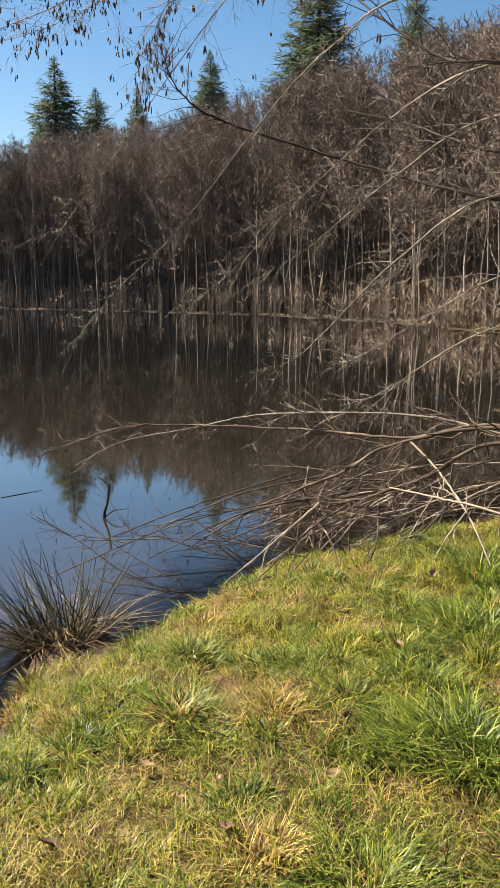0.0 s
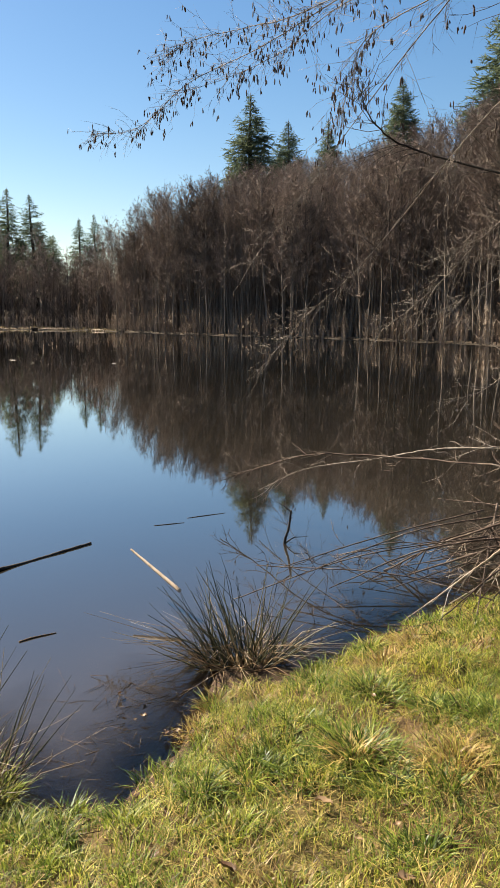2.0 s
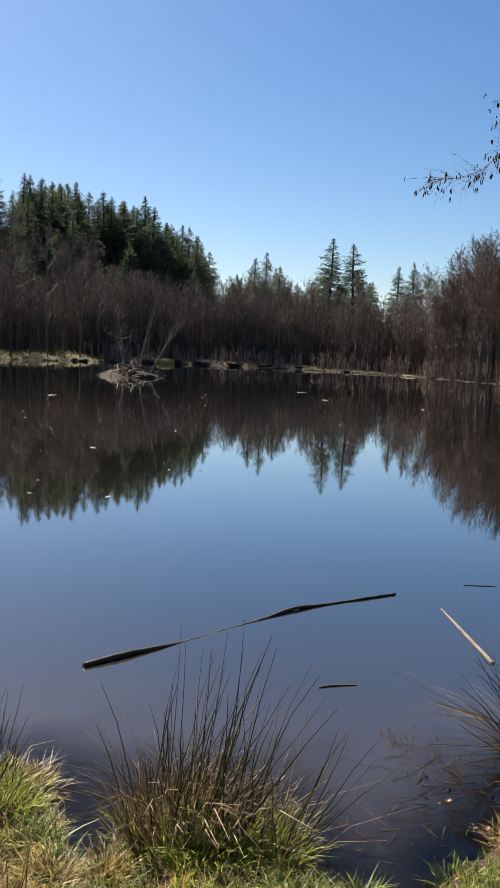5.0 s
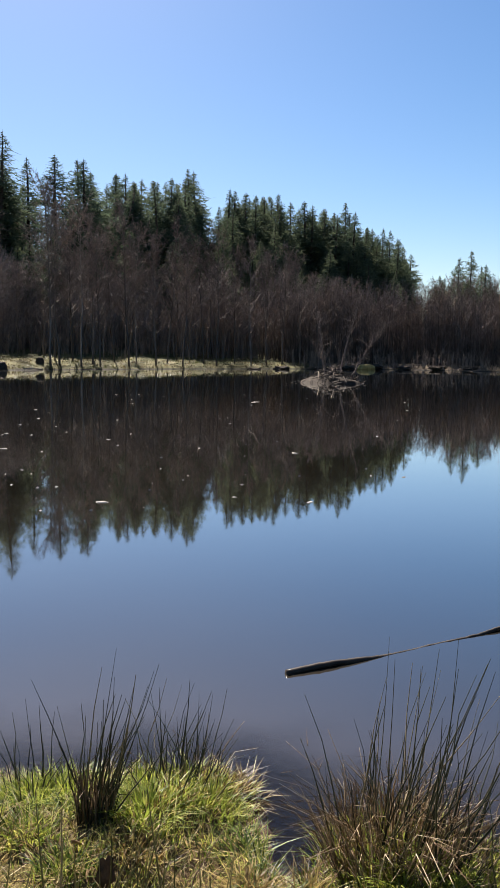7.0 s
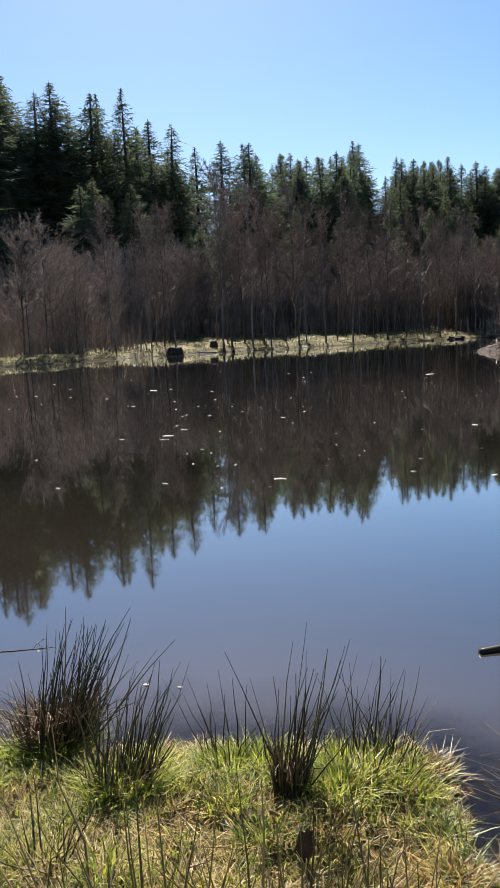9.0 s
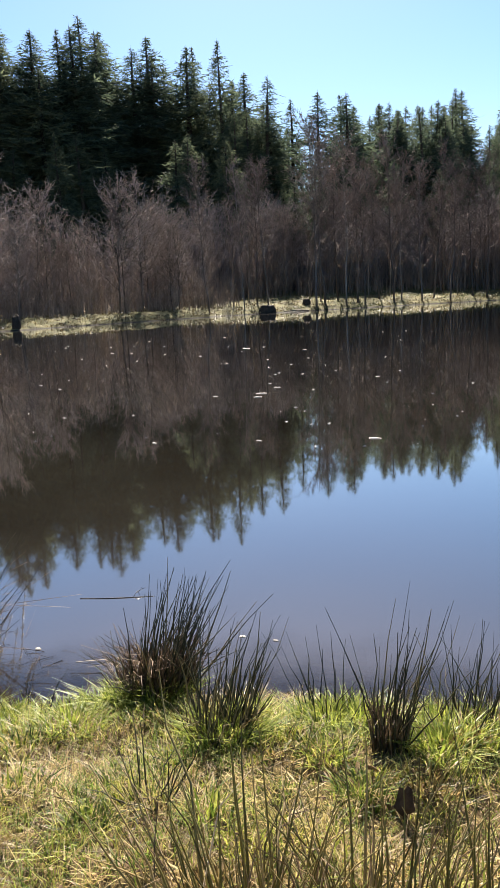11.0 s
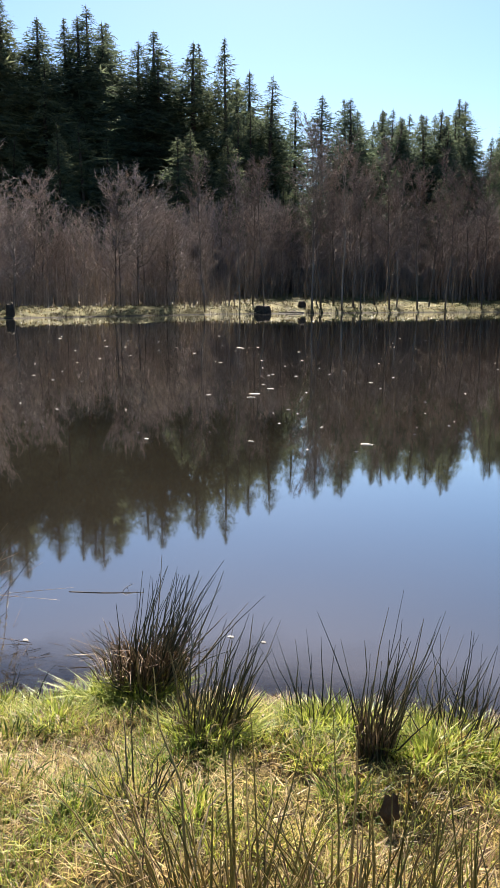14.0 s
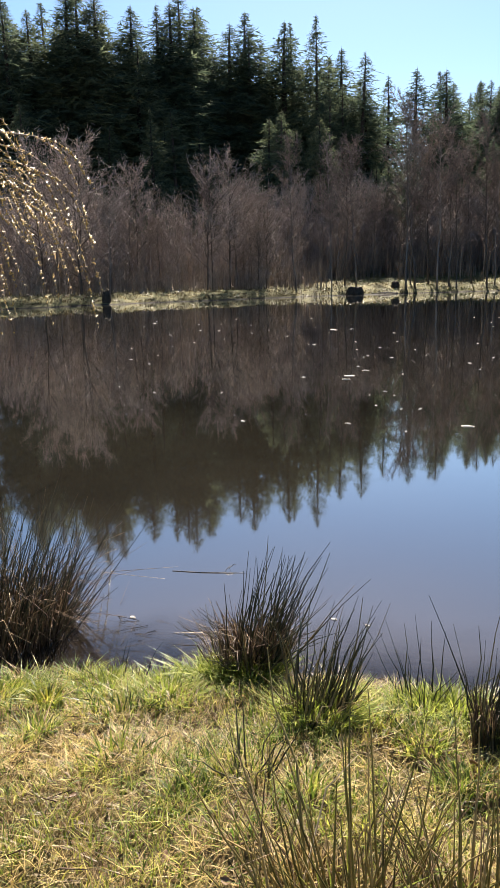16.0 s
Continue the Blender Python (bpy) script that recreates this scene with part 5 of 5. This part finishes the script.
brush_lodge(-33.0, 34.4)
for i, (dx, dz, lean, h) in enumerate([(0.4, 0.4, 0.5, 5.4), (-0.2, 0.4, -0.25, 4.2), (0.9, 0.3, 1.2, 3.4)]):
    e = empty("leaning_sapling", 0, 0, 0)
    bx, by = -33.6 + dx, 35.0 + dx
    bough(e, [(bx, by, 0.1), (bx + lean * 0.3 * h / 3, by + lean * 0.3 * h / 3, h * 0.4), (bx + lean * h / 3, by + lean * h / 3, h)], 0.06, 0.015, 34, 1.8, 500 + i, TWIG, droop=0.25, skip=0.2, name="trunk")
    tagged(e, "leaning leafless sapling growing on the brush heap", "tree", "saplings on the brush heap")


def lump(name, x, y, w, d, h, material, label, category, seed, square=0.0, uneven=1.0):
    """An uneven rounded block, set into the ground."""
    r = np.random.default_rng(seed)
    bm = bmesh.new()
    bmesh.ops.create_cube(bm, size=1)
    bmesh.ops.subdivide_edges(bm, edges=bm.edges[:], cuts=6, use_grid_fill=True)
    for vv in bm.verts:
        q = vv.co.normalized() * 0.62
        c = vv.co.lerp(q, 1 - square)
        nz = noise.noise(Vector((c.x * 2.6 + seed, c.y * 2.6, c.z * 2.6))) * 0.45 * uneven + noise.noise(Vector((c.x * 7 + seed, c.y * 7, c.z * 7))) * 0.2 * uneven - 0.3 * c.z
        vv.co = Vector((c.x * w * (1 + nz), c.y * d * (1 + nz), (c.z + 0.32) * h * (1 + nz)))
    me = bpy.data.meshes.new(name)
    bm.to_mesh(me)
    bm.free()
    me.polygons.foreach_set("use_smooth", [True] * len(me.polygons))
    me.materials.append(material)
    ob = new(name, me)
    ob.matrix_basis = pose(x, y, max(ground_at(x, y), 0) - 0.05, 0, 0, r.random() * 360)
    return tagged(ob, label, category)


lump("stump", *by_bearing(67.0, 0.5), 1.2, 0.95, 0.8, EARTH, "dark squat rotten stump at the far shore", "stump", 3, 0.75, 0.3)
lump("stump", *by_bearing(84.4, 0.4), 0.55, 0.5, 1.1, EARTH, "small dark broken stump on the grassy far shore", "stump", 4, 0.3, 0.5)
lump("stump", *by_bearing(64.2, 2.0), 0.6, 0.5, 0.8, EARTH, "small dark broken stump on the grassy far shore", "stump", 5, 0.3, 0.5)
lump("grass_hummock", *by_bearing(41.2, -0.4), 1.7, 1.3, 0.85, HUMMOCK, "sunlit yellow hummock of dry grass at the far waterline", "hummock", 11, 0.2, 0.35)
for i, (x, y, w, h) in enumerate([(-62.6, 58, 3.0, 0.8), (-61.6, 62, 2.6, 0.6), (-60.4, 66, 3.2, 0.7), (-59.2, 69, 3.0, 0.9), (-57.5, 72.2, 3.4, 0.7), (-54, 73.6, 3.2, 0.6), (-50.5, 74.7, 2.6, 0.6), (-62.6, 54, 2.4, 0.5), (-46.5, 75.5, 2.0, 0.4), (-40, 74.8, 1.6, 0.4), (-28, 68.6, 1.2, 0.4)]):
    lump("root_clod", x, y, w * 0.5, w * 0.4, h * 0.55, EARTH, "dark clod of roots and earth at the far waterline", "clod", 20 + i, 0.25)["group"] = "clods along the far waterline"
r = np.random.default_rng(19)
for i, (x, y, a, L) in enumerate([(-37, 73.2, 0.1, 4.0), (-44, 74.6, 0.3, 2.5), (-31, 70, 0.6, 2.2), (-64.2, 30, 1.5, 2.5)]):
    e = empty("driftwood_log", 0, 0, 0)
    dx, dy = math.cos(a) * L / 2, -math.sin(a) * L / 2
    bough(e, [(x - dx, y - dy, 0.06), (x, y, 0.12), (x + dx, y + dy, 0.08)], 0.07, 0.04, 5, 0.8, 600 + i, DEADWOOD, droop=0, name="log")
    tagged(e, "pale driftwood log lying along the far waterline", "log", "driftwood on the far shore")

b, b2 = Build(), Build()
for line, cnt, d1 in ((WEST, 22000, 13.0), ([(-29, 69), (-38, 74), (-46, 75), (-57, 72), (-62, 60)][::-1], 4000, 5.0), ([(9.8, 27), (7.4, 34.5)][::-1], 2500, 2.5)):
    p = np.array(shore_spots(line, cnt, 0.15, d1, 0.06, 0.26, cnt))
    root = np.stack([p[:, 0], p[:, 1], ground_height(p[:, 0], p[:, 1])], 1)
    n = len(root)
    a, ln = rng.random(n) * 6.283, p[:, 2] * rng.uniform(0.3, 1.2, n)
    dry = field(p[:, 0], p[:, 1], 0.35, 5.0) + 0.25 * rng.random(n) + (0.3 if line is not WEST else 0.5 * smooth01(64, 74, np.degrees(np.arctan2(-p[:, 0], p[:, 1]))) - 0.2) > 0.36
    for bb, k in ((b, ~dry), (b2, dry)):
        blades(bb, root[k], p[k, 2], np.stack([np.cos(a[k]) * ln[k], np.sin(a[k]) * ln[k]], 1), rng.uniform(0.03, 0.07, k.sum()), levels=2)
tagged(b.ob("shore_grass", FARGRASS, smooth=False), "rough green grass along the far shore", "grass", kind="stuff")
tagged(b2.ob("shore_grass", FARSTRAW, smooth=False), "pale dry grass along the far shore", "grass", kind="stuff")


# ---------------------------------------------------------------- willow with golden catkins
willow = empty("willow_tree", 0, 0, 0)
b = Build()
tube(b, spline([(-8.6, -3.4, 0.1), (-8.7, -2.9, 1.4), (-8.9, -2.2, 2.6), (-9.0, -1.5, 3.2)], 10), 0.09, 0.03, 8)
b.ob("trunk", DARKBARK, willow)
r = np.random.default_rng(44)
for i in range(56):
    y1 = r.uniform(-0.7, 0.84)
    x1 = -8.8 + r.normal(0, 0.5)
    zt = r.uniform(2.5, 3.35) - 0.35 * max(0, y1)
    ze = zt - r.uniform(0.35, 1.5)
    pts = spline([(-9.0, -1.6, r.uniform(2.4, 3.2)), (-8.9 + r.normal(0, 0.3), -0.8 + r.normal(0, 0.2), zt + 0.12), (x1, y1 - 0.35, zt), (x1 + r.normal(0, 0.1), y1, ze)], 14)
    b = Build()
    tube(b, pts, 0.007, 0.0025, 4, cap=False)
    shoot = b.ob("shoot", BRANCH, willow)
    cb = Build()
    k = r.uniform(2, 13, 130)
    root = np.stack([np.interp(k, range(14), pts[:, c]) for c in range(3)], 1)
    d = r.normal(0, 1, (130, 3)) + np.array([0, 0.3, 0.2])
    d /= np.linalg.norm(d, axis=1, keepdims=True)
    spikes(cb, root, root + d * r.uniform(0.02, 0.045, 130)[:, None], r.uniform(0.006, 0.010, 130))
    tagged(cb.ob("catkin_mass", WILLOW, shoot, "soft golden yellow catkins"), kind="stuff")
tagged(willow, "willow with arching shoots covered in golden catkins", "tree")


# ---------------------------------------------------------------- dead leaves on the bank
def leaf_mesh(seed):
    r = np.random.default_rng(seed)
    v, f = [], []
    rows = 6
    for j in range(rows + 1):
        t = j / rows
        w = 0.32 * math.sin(math.pi * min(1, t * 0.93 + 0.05)) ** 0.8 * r.uniform(0.6, 1.1)
        curl = 0.25 * math.sin(t * 3 + seed)
        for sgn in (-1, 0, 1):
            v.append((t - 0.5, sgn * w, 0.12 + abs(sgn) * (0.12 + 0.1 * math.sin(seed)) + curl * 0.5 + r.normal(0, 0.06)))
    for j in range(rows):
        for q in (0, 1):
            f.append((j * 3 + q, j * 3 + q + 1, j * 3 + q + 4, j * 3 + q + 3))
    n = len(v)
    v += [(a, bb, c - 0.02) for a, bb, c in v]
    f += [tuple(n + q for q in face[::-1]) for face in f]
    ob = mesh_ob("dead_leaf", np.array(v), f, LEAF)
    me = ob.data
    bpy.data.objects.remove(ob)
    return me


LEAVES = [leaf_mesh(i) for i in range(5)]
r = np.random.default_rng(23)
spots = [(0.25, 2.15, 0.055), (-0.56, 1.89, 0.05), (0.92, 3.84, 0.07), (0.98, 3.9, 0.06), (-0.07, 1.9, 0.06), (-0.34, 2.29, 0.06), (0.6, 2.98, 0.05)]
for _ in range(18):
    spots.append((r.normal(-1.05, 0.16), r.normal(3.1, 0.25), r.uniform(0.015, 0.035)))
while len(spots) < 110:
    x, y = r.uniform(-4.0, 1.8), r.uniform(-0.6, 5.2)
    if pond_distance(np.array([x]), np.array([y]))[0] > -0.02 and 1.5 < math.hypot(x, y) and -20 < math.degrees(math.atan2(-x, y)) < 98:
        spots.append((x, y, r.uniform(0.015, 0.04)))
for i, (x, y, s) in enumerate(spots):
    o = new("dead_leaf", LEAVES[i % 5])
    o.matrix_basis = pose(x, y, max(ground_at(x, y), 0) + 0.02 + 0.2 * s, r.normal(0, 20), r.normal(0, 20), r.random() * 360) @ Matrix.Scale(s, 4)
    tagged(o, "curled brown dead leaf lying in the grass", "leaf", "dead leaves on the bank")

upright = LEAVES[2].copy()
upright.materials[0] = ROTTEN
o = new("dead_leaf", upright)
o.matrix_basis = pose(-2.21, 1.29, ground_at(-2.21, 1.29) + 0.06, 10, 80, 150) @ Matrix.Scale(0.10, 4)
tagged(o, "large dark brown withered leaf standing in the grass", "leaf")
